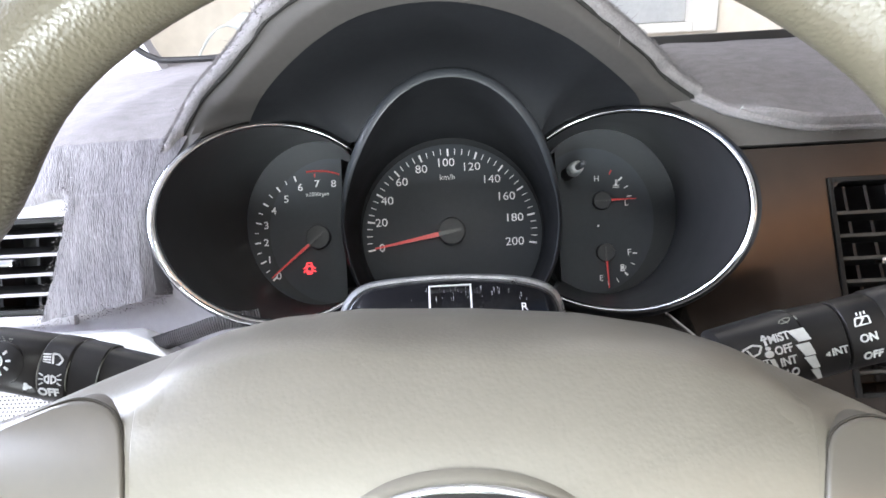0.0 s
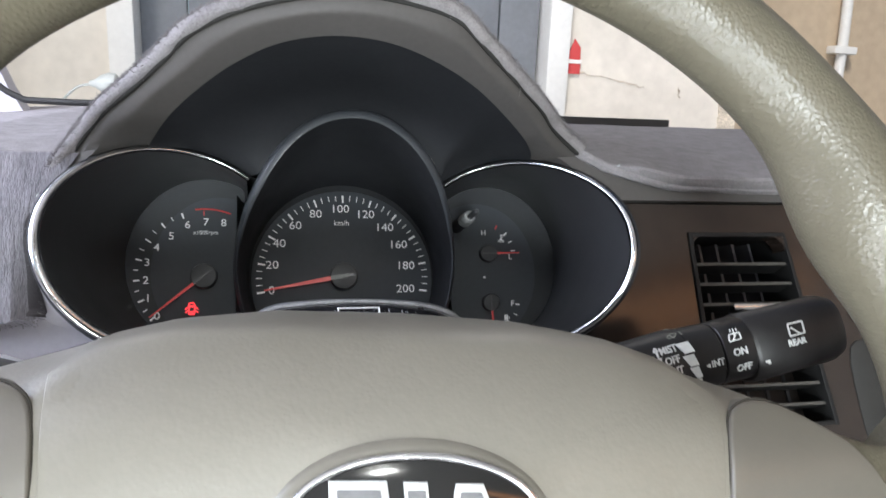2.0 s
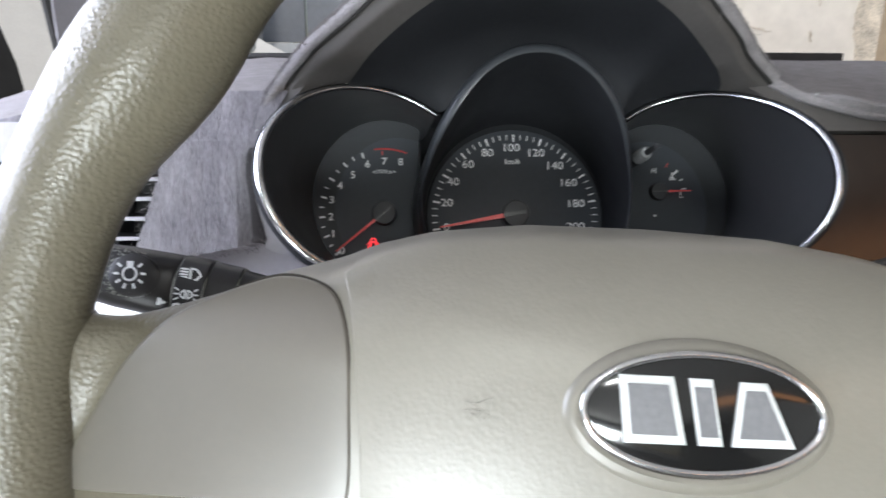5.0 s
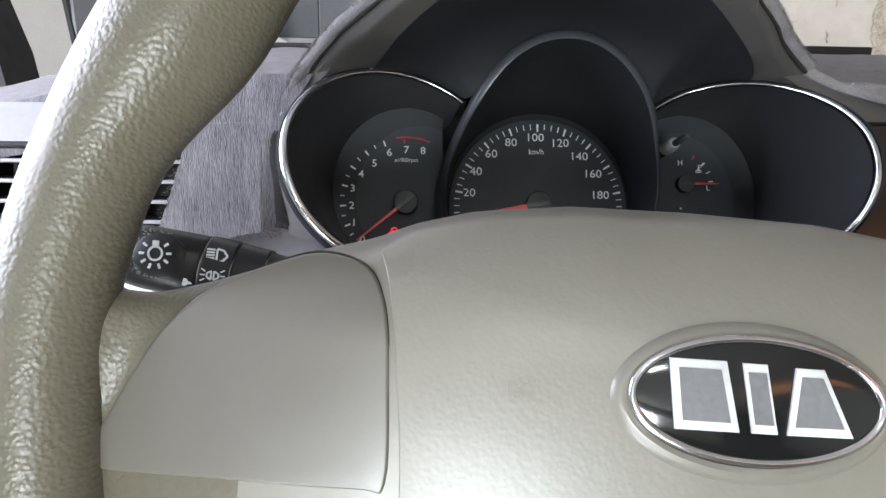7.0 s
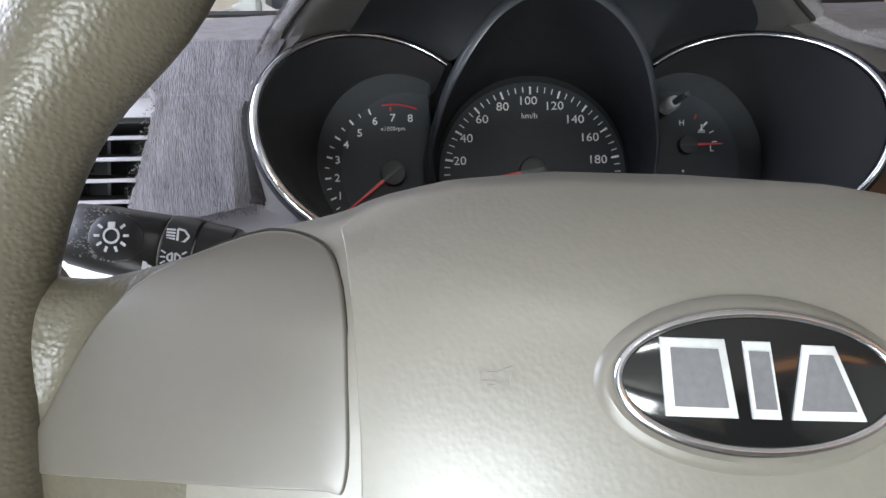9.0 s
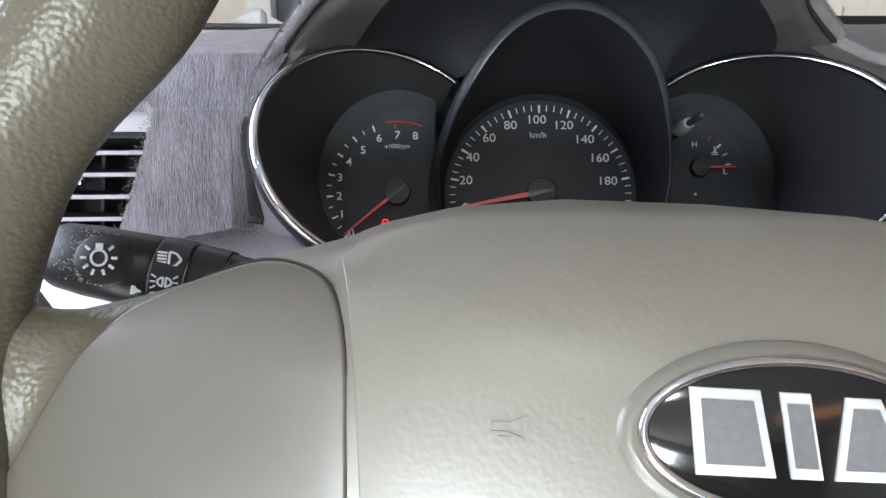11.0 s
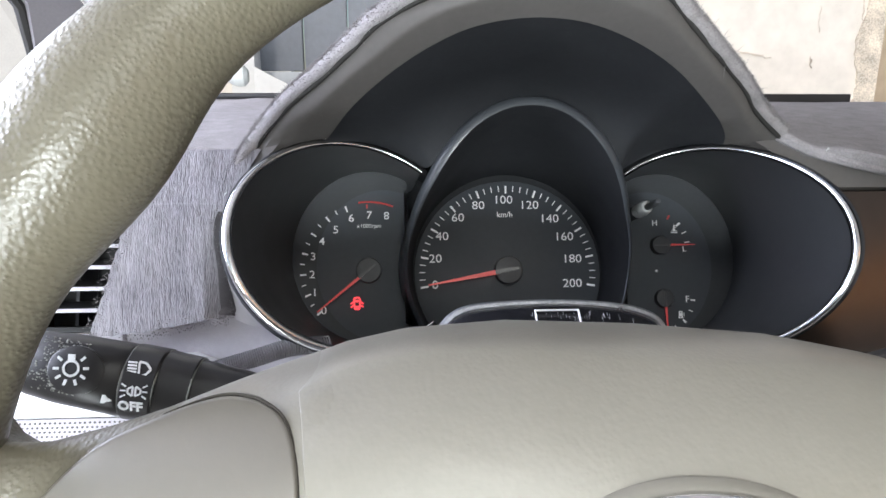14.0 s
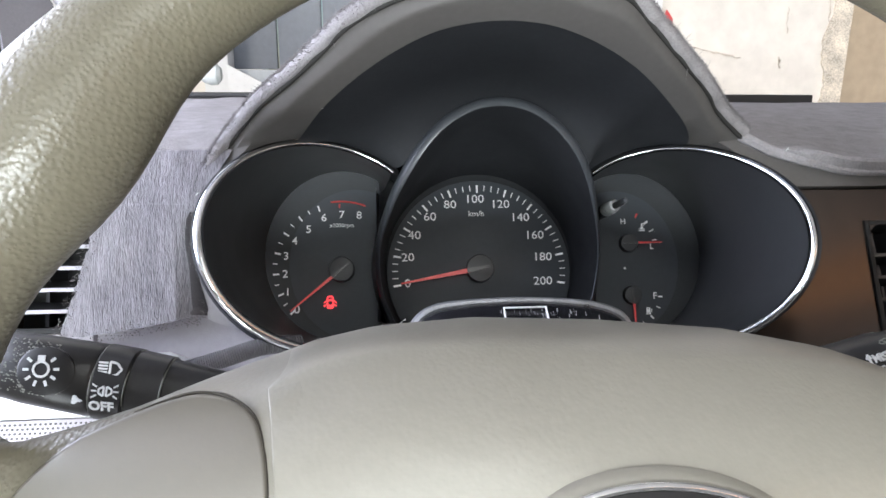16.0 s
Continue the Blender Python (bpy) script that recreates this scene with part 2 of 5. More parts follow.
def box(bm, x0, x1, y0, y1, z0, z1, bevel=0.0):
    r = bmesh.ops.create_cube(bm, size=1)
    bmesh.ops.scale(bm, vec=(x1 - x0, y1 - y0, z1 - z0), verts=r["verts"])
    bmesh.ops.translate(bm, vec=((x0 + x1) / 2, (y0 + y1) / 2, (z0 + z1) / 2), verts=r["verts"])
    if bevel:
        edges = list({e for v in r["verts"] for e in v.link_edges})
        bmesh.ops.bevel(bm, geom=edges, offset=bevel, segments=2, affect="EDGES", profile=0.6)
    return bm


def spline(points, per=8, closed=False):
    """A smooth line through a few control points (Catmull-Rom)."""
    p = [Vector(q) for q in points]
    n, out = len(p), []
    for i in range(n if closed else n - 1):
        a = p[(i - 1) % n] if closed or i else 2 * p[0] - p[1]
        b, c = p[i], p[(i + 1) % n]
        d = p[(i + 2) % n] if closed or i < n - 2 else 2 * p[-1] - p[-2]
        for k in range(per):
            t = k / per
            out.append(0.5 * ((2 * b) + (c - a) * t + (2 * a - 5 * b + 4 * c - d) * t * t + (3 * b - a - 3 * c + d) * t**3))
    if not closed:
        out.append(p[-1])
    return out


def slab(bm, outline, w0, w1, bevel=0.0):
    """A flat plate of any outline between two heights, with an eased upper edge."""
    c = sum((Vector((p[0], p[1], 0)) for p in outline), Vector()) / len(outline)

    def ring(w, inset):
        out = []
        for p in outline:
            v = Vector((p[0], p[1], 0)) - c
            out.append(c + v * (1 - inset / max(v.length, 1e-6)) + Vector((0, 0, w)))
        return out

    rings = [ring(w0, 0), ring(w1 - bevel, 0)]
    if bevel:
        rings += [ring(w1 - bevel * 0.3, bevel * 0.3), ring(w1, bevel)]
    return loft(bm, rings, True, True, True)


def pillow(bm, outline, front, back, edge, steps=8):
    """A cushion-like cover: front(u, v) gives its height; edge(p) the border's roll and drop; it goes down to `back`."""
    pts = [Vector((p[0], p[1], 0)) for p in outline]
    c = sum(pts, Vector()) / len(pts)
    bd = [edge(p) for p in pts]
    rings = []
    for k in range(1, 9):
        rings.append([(c + (p - c) * (1 - b[0] / (p - c).length) * k / 8, 0.0) for p, b in zip(pts, bd)])
    for k in range(1, steps + 1):
        a = k / steps * math.pi / 2
        rings.append([(p - (p - c).normalized() * b[0] * (1 - math.sin(a)), (1 - math.cos(a)) * b[1]) for p, b in zip(pts, bd)])
    rows = [[Vector((q.x, q.y, front(q.x, q.y) - d)) for q, d in ring] for ring in rings]
    rows.append([Vector((p.x, p.y, back)) for p in pts])
    loft(bm, rows, True, False, True)
    mid = bm.verts.new((c.x, c.y, front(c.x, c.y)))
    bm.verts.ensure_lookup_table()
    n = len(pts)
    for i in range(n):
        bm.faces.new((bm.verts[i], bm.verts[(i + 1) % n], mid))
    return bm


def ellipse(cu, cv, a, b, n=64, start=0.0, end=360.0, full=True):
    k = n if full else n - 1
    return [(cu + a * math.cos(radians(start + (end - start) * i / k)), cv + b * math.sin(radians(start + (end - start) * i / k))) for i in range(n)]


def text_mesh(body, size, depth=0.0002, bold=0.0):
    cu = bpy.data.curves.new("text", "FONT")
    cu.body, cu.size, cu.extrude, cu.align_x, cu.align_y, cu.offset, cu.resolution_u = body, size, depth, "CENTER", "CENTER", bold, 3
    ob = new("text", cu)
    me = bpy.data.meshes.new_from_object(ob.evaluated_get(bpy.context.evaluated_depsgraph_get()))
    bpy.data.objects.remove(ob), bpy.data.curves.remove(cu)
    me.materials.clear()
    bm = bmesh.new()
    bm.from_mesh(me)
    bmesh.ops.remove_doubles(bm, verts=bm.verts, dist=1e-6)
    bm.to_mesh(me)
    bm.free()
    return me


def lettering(name, body, size, at, mat, parent, turn=0.0, depth=0.0002, bold=0.0, squeeze=1.0, m=None):
    me = text_mesh(body, size, depth, bold)
    me.materials.append(mat)
    ob = new(name, me)
    ob.parent = parent
    ob.matrix_local = m if m is not None else Matrix.Translation(at) @ pose(0, 0, 0, 0, 0, turn) @ Matrix.Diagonal((squeeze, 1, 1, 1))
    return ob


LEAN = 22.0
CL = pose(0, 0, 1.10, 90 - LEAN, 0, 0)  # the dials' own space: right, up the face, towards the driver


def ring_w(u, v):
    """How far the bezels stand out from the dial face, more towards both ends and the foot."""
    return (0.075 + 15 * -u**3 if u < 0 else 0.070 + 21 * u**3) - 0.2 * v


# ---- setting: ground, wall ahead, gate ----
bm = bmesh.new()
box(bm, -40, 40, -40, 40, -0.2, 0.0)
thing("ground", bm, GROUND, "grey concrete ground under the parked car", "ground", kind="structure")
WALL_Y = 1.75
bm = bmesh.new()
box(bm, 0.79, 1.40, WALL_Y, WALL_Y + 0.2, 0, 3.2)
box(bm, -0.90, -0.52, WALL_Y, WALL_Y + 0.2, 0, 3.2)
box(bm, -0.52, 0.79, WALL_Y, WALL_Y + 0.2, 2.5, 3.2)
box(bm, -0.52, 0.79, WALL_Y, WALL_Y + 0.2, 0, 1.10)
thing("wall_ahead", bm, WALL, "sunlit cream plaster wall ahead of the car", "wall", kind="structure")
# added white wall, gives the blown-out daylight left of the pillar
bm = bmesh.new()
box(bm, -9.0, -1.0, 6.0, 6.2, 0, 3.0)
thing("wall_far", bm, FRAME, "white wall added for the glare past the side window", "wall", kind="structure")
bm = bmesh.new()
rng_s = random.Random(3)
edge_s = [(1.330 + 0.012 * math.sin(k * 0.31) + rng_s.uniform(-0.004, 0.004), 0.2 + 2.8 * k / 240) for k in range(241)]
slab(bm, edge_s + [(1.402, 3.0), (1.402, 0.2)], 0.0, 0.006)
bmesh.ops.rotate(bm, verts=bm.verts, cent=(0, 0, 0), matrix=Matrix.Rotation(radians(90), 3, "X"))
bmesh.ops.translate(bm, verts=bm.verts, vec=(0, WALL_Y, 0))
thing("wall_corner_stain", bm, STAIN, "stained flaking strip of plaster at the wall's corner", "wall", kind="structure")
# its shade comes from the darker TAN colour
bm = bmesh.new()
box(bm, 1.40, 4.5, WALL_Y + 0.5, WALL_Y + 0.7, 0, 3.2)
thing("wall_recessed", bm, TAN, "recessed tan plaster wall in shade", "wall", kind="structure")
gate = empty("gate", pose(0.12, WALL_Y + 0.06, 1.10), "grey metal gate in a white painted frame", "gate")
for k in range(9):
    bm = bmesh.new()
    box(bm, -0.60 + k * 0.133, -0.60 + k * 0.133 + 0.128, 0, 0.03, 0.128, 1.36, 0.004)
    part("panel", bm, GATE, gate)
for x in (-0.67, 0.60):
    bm = bmesh.new()
    box(bm, x, x + 0.07, -0.09, 0.05, 0.0, 1.40, 0.005)
    part("frame", bm, FRAME, gate, "white painted post")
bm = bmesh.new()
box(bm, -0.60, 0.60, -0.02, 0.03, 0.026, 0.126, 0.005)
part("kick_panel", bm, KICK, gate, "pale grey lower panel")
# plain white wedge added in the frame's lower left corner
bm = bmesh.new()
slab(bm, [(-0.60, -0.05), (-0.30, -0.05), (-0.44, 0.055), (-0.60, 0.14)], 0, 0.01)
bmesh.ops.rotate(bm, verts=bm.verts, cent=(0, 0, 0), matrix=Matrix.Rotation(radians(90), 3, "X"))
bmesh.ops.translate(bm, verts=bm.verts, vec=(0, -0.10, 0.0))
part("white_wedge", bm, FRAME, gate, "white wedge low in the frame's left corner")
bm = bmesh.new()
box(bm, -0.60, 0.60, -0.09, 0.05, 0.0, 0.025, 0.004)
part("sill", bm, FRAME, gate, "white painted sill")
sign = empty("wall_marker", pose(0.816, WALL_Y - 0.004, 1.342), "small red and white marker on the plaster wall", "sign")
bm = bmesh.new()
slab(bm, [(-0.02, -0.035), (0.02, -0.035), (0.016, 0.045), (-0.004, 0.07), (-0.02, 0.03)], 0, 0.006)
bmesh.ops.rotate(bm, verts=bm.verts, cent=(0, 0, 0), matrix=Matrix.Rotation(radians(90), 3, "X"))
part("plate", bm, RED, sign, "faded red plate")
bm = bmesh.new()
box(bm, -0.021, 0.021, -0.009, -0.006, -0.004, 0.008)
part("band", bm, FRAME, sign, "white band")
conduit = empty("conduit", pose(2.15, WALL_Y + 0.47, 0), "pale grey plastic conduit clipped to the wall", "pipe")
bm = bmesh.new()
tube(bm, [(0, 0, 0), (0, 0, 1.5), (-0.02, 0, 1.9), (-0.02, 0, 3.1)], 0.02)
part("pipe", bm, FRAME, conduit)
for z in (1.48, 2.4):
    bm = bmesh.new()
    box(bm, -0.05, 0.05, -0.026, 0.03, z, z + 0.03, 0.004)
    part("clip", bm, FRAME, conduit)
aerial = empty("bonnet_marker", pose(-0.345, 0.84, 1.069), "small pale grey knob on a thin bent rod on the bonnet", "marker")
part("rod", tube(bmesh.new(), spline([(-0.105, 0, 0.0), (-0.095, 0, 0.060), (-0.075, 0, 0.100), (-0.045, 0, 0.132), (-0.015, 0, 0.140)], 6), 0.0022, 8), KNOB, aerial)
bm = bmesh.new()
rings = [[(x, r * math.cos(k * math.pi / 8), 0.140 + 1.1 * r * math.sin(k * math.pi / 8)) for k in range(16)] for x, r in ((-0.024, 0.004), (-0.014, 0.007), (-0.006, 0.013), (0.006, 0.017), (0.017, 0.016), (0.023, 0.010))]
part("knob", loft(bm, rings, True, True, True), KNOB, aerial, "rounded pale grey knob")
crack = empty("wall_crack", pose(0.88, WALL_Y - 0.001, 1.33), "thin dark cracks running over the cream plaster", "crack")
rng_w = random.Random(11)
for x0, z0, x1, z1, wide in ((1.197, 1.43, 1.201, 1.355, 0.004), (1.185, 1.285, 1.19, 1.25, 0.006), (0.84, 1.313, 0.95, 1.30, 0.003), (0.95, 1.30, 1.06, 1.278, 0.004), (1.33, 1.45, 1.335, 1.36, 0.005)):
    pts = [(x0 + (x1 - x0) * k / 9 + rng_w.uniform(-0.004, 0.004) - 0.88, 0, z0 + (z1 - z0) * k / 9 + rng_w.uniform(-0.004, 0.004) - 1.33) for k in range(10)]
    part("crack_line", tube(bmesh.new(), pts, [wide * rng_w.uniform(0.3, 1.0) for _ in pts], 6, squash=0.5), STAIN_DARK, crack)

# ---- instrument cluster ----
cluster = empty("instrument_cluster", CL, "black three-dial instrument cluster with satin chrome bezels", "instrument cluster")


BEZEL = {-1: (0.0895, 0.0090, 0.0530, 0.0558, 0.0558, 0.0527, 0.055), 1: (0.0885, 0.0059, 0.0510, 0.0560, 0.0650, 0.0525, 0.030)}


def bezel_line(side, a0, a1, n=56, grow=0.0, dw=0.0):
    """The edge of a side dial's opening; angles run from the inner upper tip round the outside."""
    cu, cv, outer_half, inner_half, low_half, tall, shear = BEZEL[side]
    out = []
    for i in range(n):
        a = radians(a0 + (a1 - a0) * i / (n - 1))
        c, s = math.cos(a), math.sin(a)
        half = (outer_half if c < 0 else inner_half if s > 0 else low_half) + grow
        u, v = side * (cu - half * c + shear * tall * (s if side < 0 else max(0.0, s))), cv + (tall + grow) * s
        out.append(Vector((u, v, ring_w(u, v) + dw)))
    return out


SPEEDO_R = 0.0545
for side, cu, fv, thick in ((-1, -0.0845, 0.0115, 0.0017), (1, 0.0965, 0.0090, 0.0011)):
    a_tip = 48 if side < 0 else 52
    line = bezel_line(side, a_tip, 312)
    # the funnel between bezel and dial face
    whole = bezel_line(side, 48, 408, 96, -0.0015)
    face = []
    for i, p in enumerate(whole):
        a = radians(48 + 360 * i / 95)
        u = cu - side * 0.047 * math.cos(a)
        face.append(Vector((side * max(abs(u), 0.0615), fv + 0.0525 * math.sin(a), 0.0015)))
        if i > 68 and abs(p.x) < 0.0635:
            p.x, p.z = side * 0.0635, 0.034
    rings = []
    for k in range(9):
        t = k / 8
        rings.append([p.lerp(q, t) + Vector((0, 0, -0.012 * math.sin(t * math.pi))) for p, q in zip(whole, face)])
    bm = loft(bmesh.new(), rings, False)
    part("dial_tube", bm, POD, cluster, "black satin funnel round a dial")
    # satin chrome lip and its dark outer wall
    bm = tube(bmesh.new(), line, [0.0007 + thick * min(1, i / 30) * min(1, (55 - i) / 14) for i in range(56)], 10, squash=1.0)
    part("bezel", bm, CHROME, cluster, "satin chrome bezel")
    bm = bmesh.new()
    loft(bm, [[p + Vector((0, 0, 0.0005)) for p in bezel_line(side, a_tip, 312, 56, 0.001)], bezel_line(side, a_tip, 312, 56, 0.0028, -0.002), bezel_line(side, a_tip, 312, 56, 0.0050, -0.012), bezel_line(side, a_tip, 312, 56, 0.0055, -0.05)], False)
    part("bezel_wall", bm, HOOD, cluster)
    bm = slab(bmesh.new(), [(side * max(abs(x), 0.0612), y) for x, y in ellipse(cu, fv, 0.0485, 0.054)], -0.004, 0.0)
    part("dial_face", bm, FACE, cluster)
    bm = slab(bmesh.new(), [(side * max(abs(x), 0.0616), y) for x, y in ellipse(cu - side * 0.008, fv - 0.0055, 0.0405, 0.0465)], 0.0, 0.0008)
    part("dial_plate", bm, PLATE, cluster)

bm = slab(bmesh.new(), [(-0.148, -0.045), (-0.10, -0.062), (0.10, -0.062), (0.148, -0.045), (0.148, 0.045), (0.10, 0.078), (-0.10, 0.078), (-0.148, 0.045)], -0.012, -0.0045)
part("back_plate", bm, HOOD, cluster)

# centre pod
POD_PTS = [(-0.047, -0.042, 0.04), (-0.054, -0.0315, 0.04), (-0.0597, -0.018, 0.04), (-0.0624, -0.004, 0.0406), (-0.0624, 0.0075, 0.0445), (-0.0602, 0.02, 0.0519), (-0.0557, 0.0342, 0.0614), (-0.0492, 0.0469, 0.0702), (-0.041, 0.0598, 0.0769), (-0.028, 0.0728, 0.0815), (-0.0125, 0.0812, 0.083), (0.0022, 0.0836, 0.0832), (0.0158, 0.0815, 0.083), (0.0282, 0.0751, 0.082), (0.0385, 0.0664, 0.0795), (0.047, 0.0559, 0.0755), (0.0535, 0.0437, 0.068), (0.0586, 0.029, 0.058), (0.0617, 0.016, 0.0495), (0.063, 0.003, 0.0435), (0.062, -0.008, 0.0405), (0.0592, -0.02, 0.04), (0.0535, -0.0315, 0.04), (0.046, -0.042, 0.04)]
pod_line = spline(POD_PTS, 4)
n_pod = len(pod_line)


def pod_inward(p, d, dw):
    """A point beside the pod's crest, moved towards its middle by d."""
    n = Vector((p.x, p.y - 0.012, 0)).normalized()
    return p - n * d + Vector((0, 0, dw))


pod_inner = [pod_inward(p, 0.0006 + 0.0034 * min(1.0, max(0.0, (p.y - 0.012) / 0.045)), 0.0004) for p in pod_line]
pod_base = []
for i, p in enumerate(pod_line):
    a = radians(218 - 256 * i / (n_pod - 1))
    pod_base.append(Vector((0.0595 * math.cos(a) * 0.985, 0.002 + 0.0595 * math.sin(a), 0.001)))
rings = []
for k in range(9):
    t = k / 8
    rings.append([p.lerp(q, t) + Vector((0, 0, -0.010 * math.sin(t * math.pi))) for p, q in zip(pod_inner, pod_base)])
part("centre_tube", loft(bmesh.new(), rings, False), HOOD, cluster, "black satin hood round the speedometer")
bm = loft(bmesh.new(), [[pod_inward(p, 0.0003, -0.0004) for p in pod_inner], pod_inner, [p.lerp(q, 0.5) + Vector((0, 0, 0.0006)) for p, q in zip(pod_inner, pod_line)], pod_line, [pod_inward(p, -0.0010, -0.0010) for p in pod_line], [pod_inward(p, -0.0020, -0.0040) for p in pod_line]], False)
part("centre_bezel", bm, LIP, cluster, "dark grey satin lip of the centre dial")
back = [pod_inward(p, -0.0020, -0.0040) for p in pod_line]
back2 = [Vector((p.x * 1.07, p.y * 1.03 + 0.001, 0.004)) for p in pod_line]
part("centre_wall", loft(bmesh.new(), [back, back2], False), LIP, cluster)
part("dial_face", slab(bmesh.new(), ellipse(0, 0.002, 0.0606, 0.0606), -0.004, 0.0002), HOOD, cluster)
part("dial_plate", slab(bmesh.new(), ellipse(0, 0.0, 0.0575, 0.0575, 72), 0.0002, 0.0012, 0.0003), PLATE, cluster, "slate grey speedometer plate")


def tick(angle, r0, r1, wide, cu, cv, mat, w=0.0012):
    c, s = math.cos(radians(angle)), math.sin(radians(angle))
    bm = bmesh.new()
    pts = [(r0, -wide * 0.42), (r1, -wide / 2), (r1, wide / 2), (r0, wide * 0.42)]
    slab(bm, [(cu + r * c - h * s, cv + r * s + h * c) for r, h in pts], w - 0.0008, w)
    return part("tick", bm, mat, cluster, smooth=False)


# speedometer: 0 to 200
for k in range(41):
    a = 189.0 - k * 198.0 / 40
    long = k % 4 == 0
    tick(a, SPEEDO_R - (0.0048 if long else 0.0036), SPEEDO_R, 0.0013 if long else 0.0006, 0, 0.0, PRINT, 0.0016)
NUMS = {0: (-0.0450, -0.0070), 20: (-0.0446, 0.0091), 40: (-0.0402, 0.0229), 60: (-0.0303, 0.0345), 80: (-0.0174, 0.0421), 100: (-0.0018, 0.0455), 120: (0.0145, 0.0420), 140: (0.0269, 0.0334), 160: (0.0357, 0.0220), 180: (0.0403, 0.0081), 200: (0.0399, -0.0071)}
for n, (u, v) in NUMS.items():
    lettering("numeral", str(n), 0.0073, (u, v, 0.0016), PRINT, cluster, squeeze=1.12)
lettering("unit_text", "km/h", 0.0050, (-0.0010, 0.0362, 0.0016), PRINT, cluster)

# tachometer: 0 to 8
TACH = (-0.0858, 0.0035)
for k in range(17):
    a = 222.0 - k * 150.0 / 16
    if k < 13:
        tick(a, 0.0385 if k % 2 else 0.0375, 0.0412, 0.0006 if k % 2 else 0.0011, *TACH, PRINT)
tick(222.0 - 14 * 150.0 / 16, 0.0375, 0.0400, 0.0010, *TACH, RED)
arc = [(TACH[0] + 0.0415 * math.cos(radians(a)), TACH[1] + 0.0415 * math.sin(radians(a)), 0.0013) for a in range(98, 67, -3)]
part("red_zone", tube(bmesh.new(), arc, 0.0006, 6), RED, cluster, "thin red arc from 6.5 to 8")
for k, (u, v) in enumerate(((-0.1125, -0.0215), (-0.1180, -0.0106), (-0.1195, 0.0004), (-0.1190, 0.0114), (-0.1137, 0.0206), (-0.1053, 0.0277), (-0.0959, 0.0348), (-0.0850, 0.0366), (-0.0743, 0.0361))):
    lettering("numeral", str(k), 0.0066, (u, v, 0.0012), PRINT, cluster, squeeze=1.1, bold=0.00003)
lettering("unit_text", "x1000rpm", 0.0036, (-0.0850, 0.0300, 0.0012), PRINT, cluster)

# temperature and fuel marks
TEMP, FUEL = (0.0962, 0.0158), (0.0969, -0.0172)
for a, m_, wide in ((64, RED, 0.0011), (42, PRINT, 0.0013), (24, PRINT, 0.0007), (6, PRINT, 0.0007)):
    tick(a, 0.0185, 0.0215, wide, TEMP[0] - 0.002, TEMP[1], m_)
for a, wide in ((-4, 0.0010), (-24, 0.0006), (-46, 0.0012), (-66, 0.0006), (-84, 0.0008)):
    tick(a, 0.0185, 0.0212, wide, FUEL[0] - 0.001, FUEL[1], PRINT)
lettering("numeral", "H", 0.0050, (0.0940, 0.0300, 0.0012), PRINT, cluster)
lettering("numeral", "L", 0.0050, (0.1120, 0.0135, 0.0012), PRINT, cluster)
lettering("numeral", "F", 0.0058, (0.1122, -0.0181, 0.0012), PRINT, cluster)
lettering("numeral", "E", 0.0050, (0.0936, -0.0335, 0.0012), PRINT, cluster)


def mark(name, pieces, at, size, mat, parent, turn=0.0, thick=0.0002, m=None):
    """A small printed symbol from bars (x0, y0, x1, y1, width) and dots (x, y, radius), in units of its size."""
    bm = bmesh.new()
    for q in pieces:
        if len(q) == 5:
            a, b = Vector((q[0], q[1], 0)), Vector((q[2], q[3], 0))
            n = (b - a).normalized().cross(Vector((0, 0, 1))) * q[4] / 2
            slab(bm, [(a + n)[:2], (b + n)[:2], (b - n)[:2], (a - n)[:2]], -0.05, 0.05)
        else:
            slab(bm, ellipse(q[0], q[1], q[2], q[2], 14), -0.05, 0.05)
    bmesh.ops.scale(bm, vec=(size, size, thick * 10), verts=bm.verts)
    ob = part(name, bm, mat, parent, smooth=False)
    ob.matrix_local = m if m is not None else Matrix.Translation(at) @ pose(0, 0, 0, 0, 0, turn)
    return ob


mark("coolant_symbol", [(0, -0.1, 0, 0.6, 0.12), (0, 0.5, 0.3, 0.5, 0.1), (0, 0.28, 0.3, 0.28, 0.1), (-0.4, -0.15, 0.4, -0.15, 0.1), (-0.4, -0.35, 0.4, -0.35, 0.1), (0, 0.0, 0.17)], (0.1062, 0.0258, 0.0012), 0.0052, PRINT, cluster)
mark("fuel_symbol", [(-0.25, -0.4, -0.25, 0.4, 0.14), (0.15, -0.4, 0.15, 0.4, 0.14), (-0.3, 0.4, 0.2, 0.4, 0.14), (-0.3, 0.0, 0.2, 0.0, 0.5), (-0.4, -0.42, 0.3, -0.42, 0.12), (0.4, -0.2, 0.4, 0.25, 0.1)], (0.1076, -0.0275, 0.0012), 0.0046, PRINT, cluster)
CAR_TOP = [(-0.30, -0.62), (-0.34, 0.50), (-0.20, 0.72), (0.20, 0.72), (0.34, 0.50), (0.30, -0.62)]
car_lines = [(*a, *b, 0.11) for a, b in zip(CAR_TOP, CAR_TOP[1:] + CAR_TOP[:1])] + [(-0.26, 0.26, 0.26, 0.26, 0.10), (-0.22, 0.36, 0.22, 0.36, 0.07), (-0.26, -0.34, 0.26, -0.34, 0.12), (-0.24, -0.50, 0.24, -0.50, 0.07)]
car_lines += [(x * 0.36, y, x * 0.74, y - 0.26, 0.11) for x in (-1, 1) for y in (0.24, -0.16)]
mark("door_open_light", car_lines, (-0.0925, -0.0175, 0.0014), 0.0052, LED, cluster)
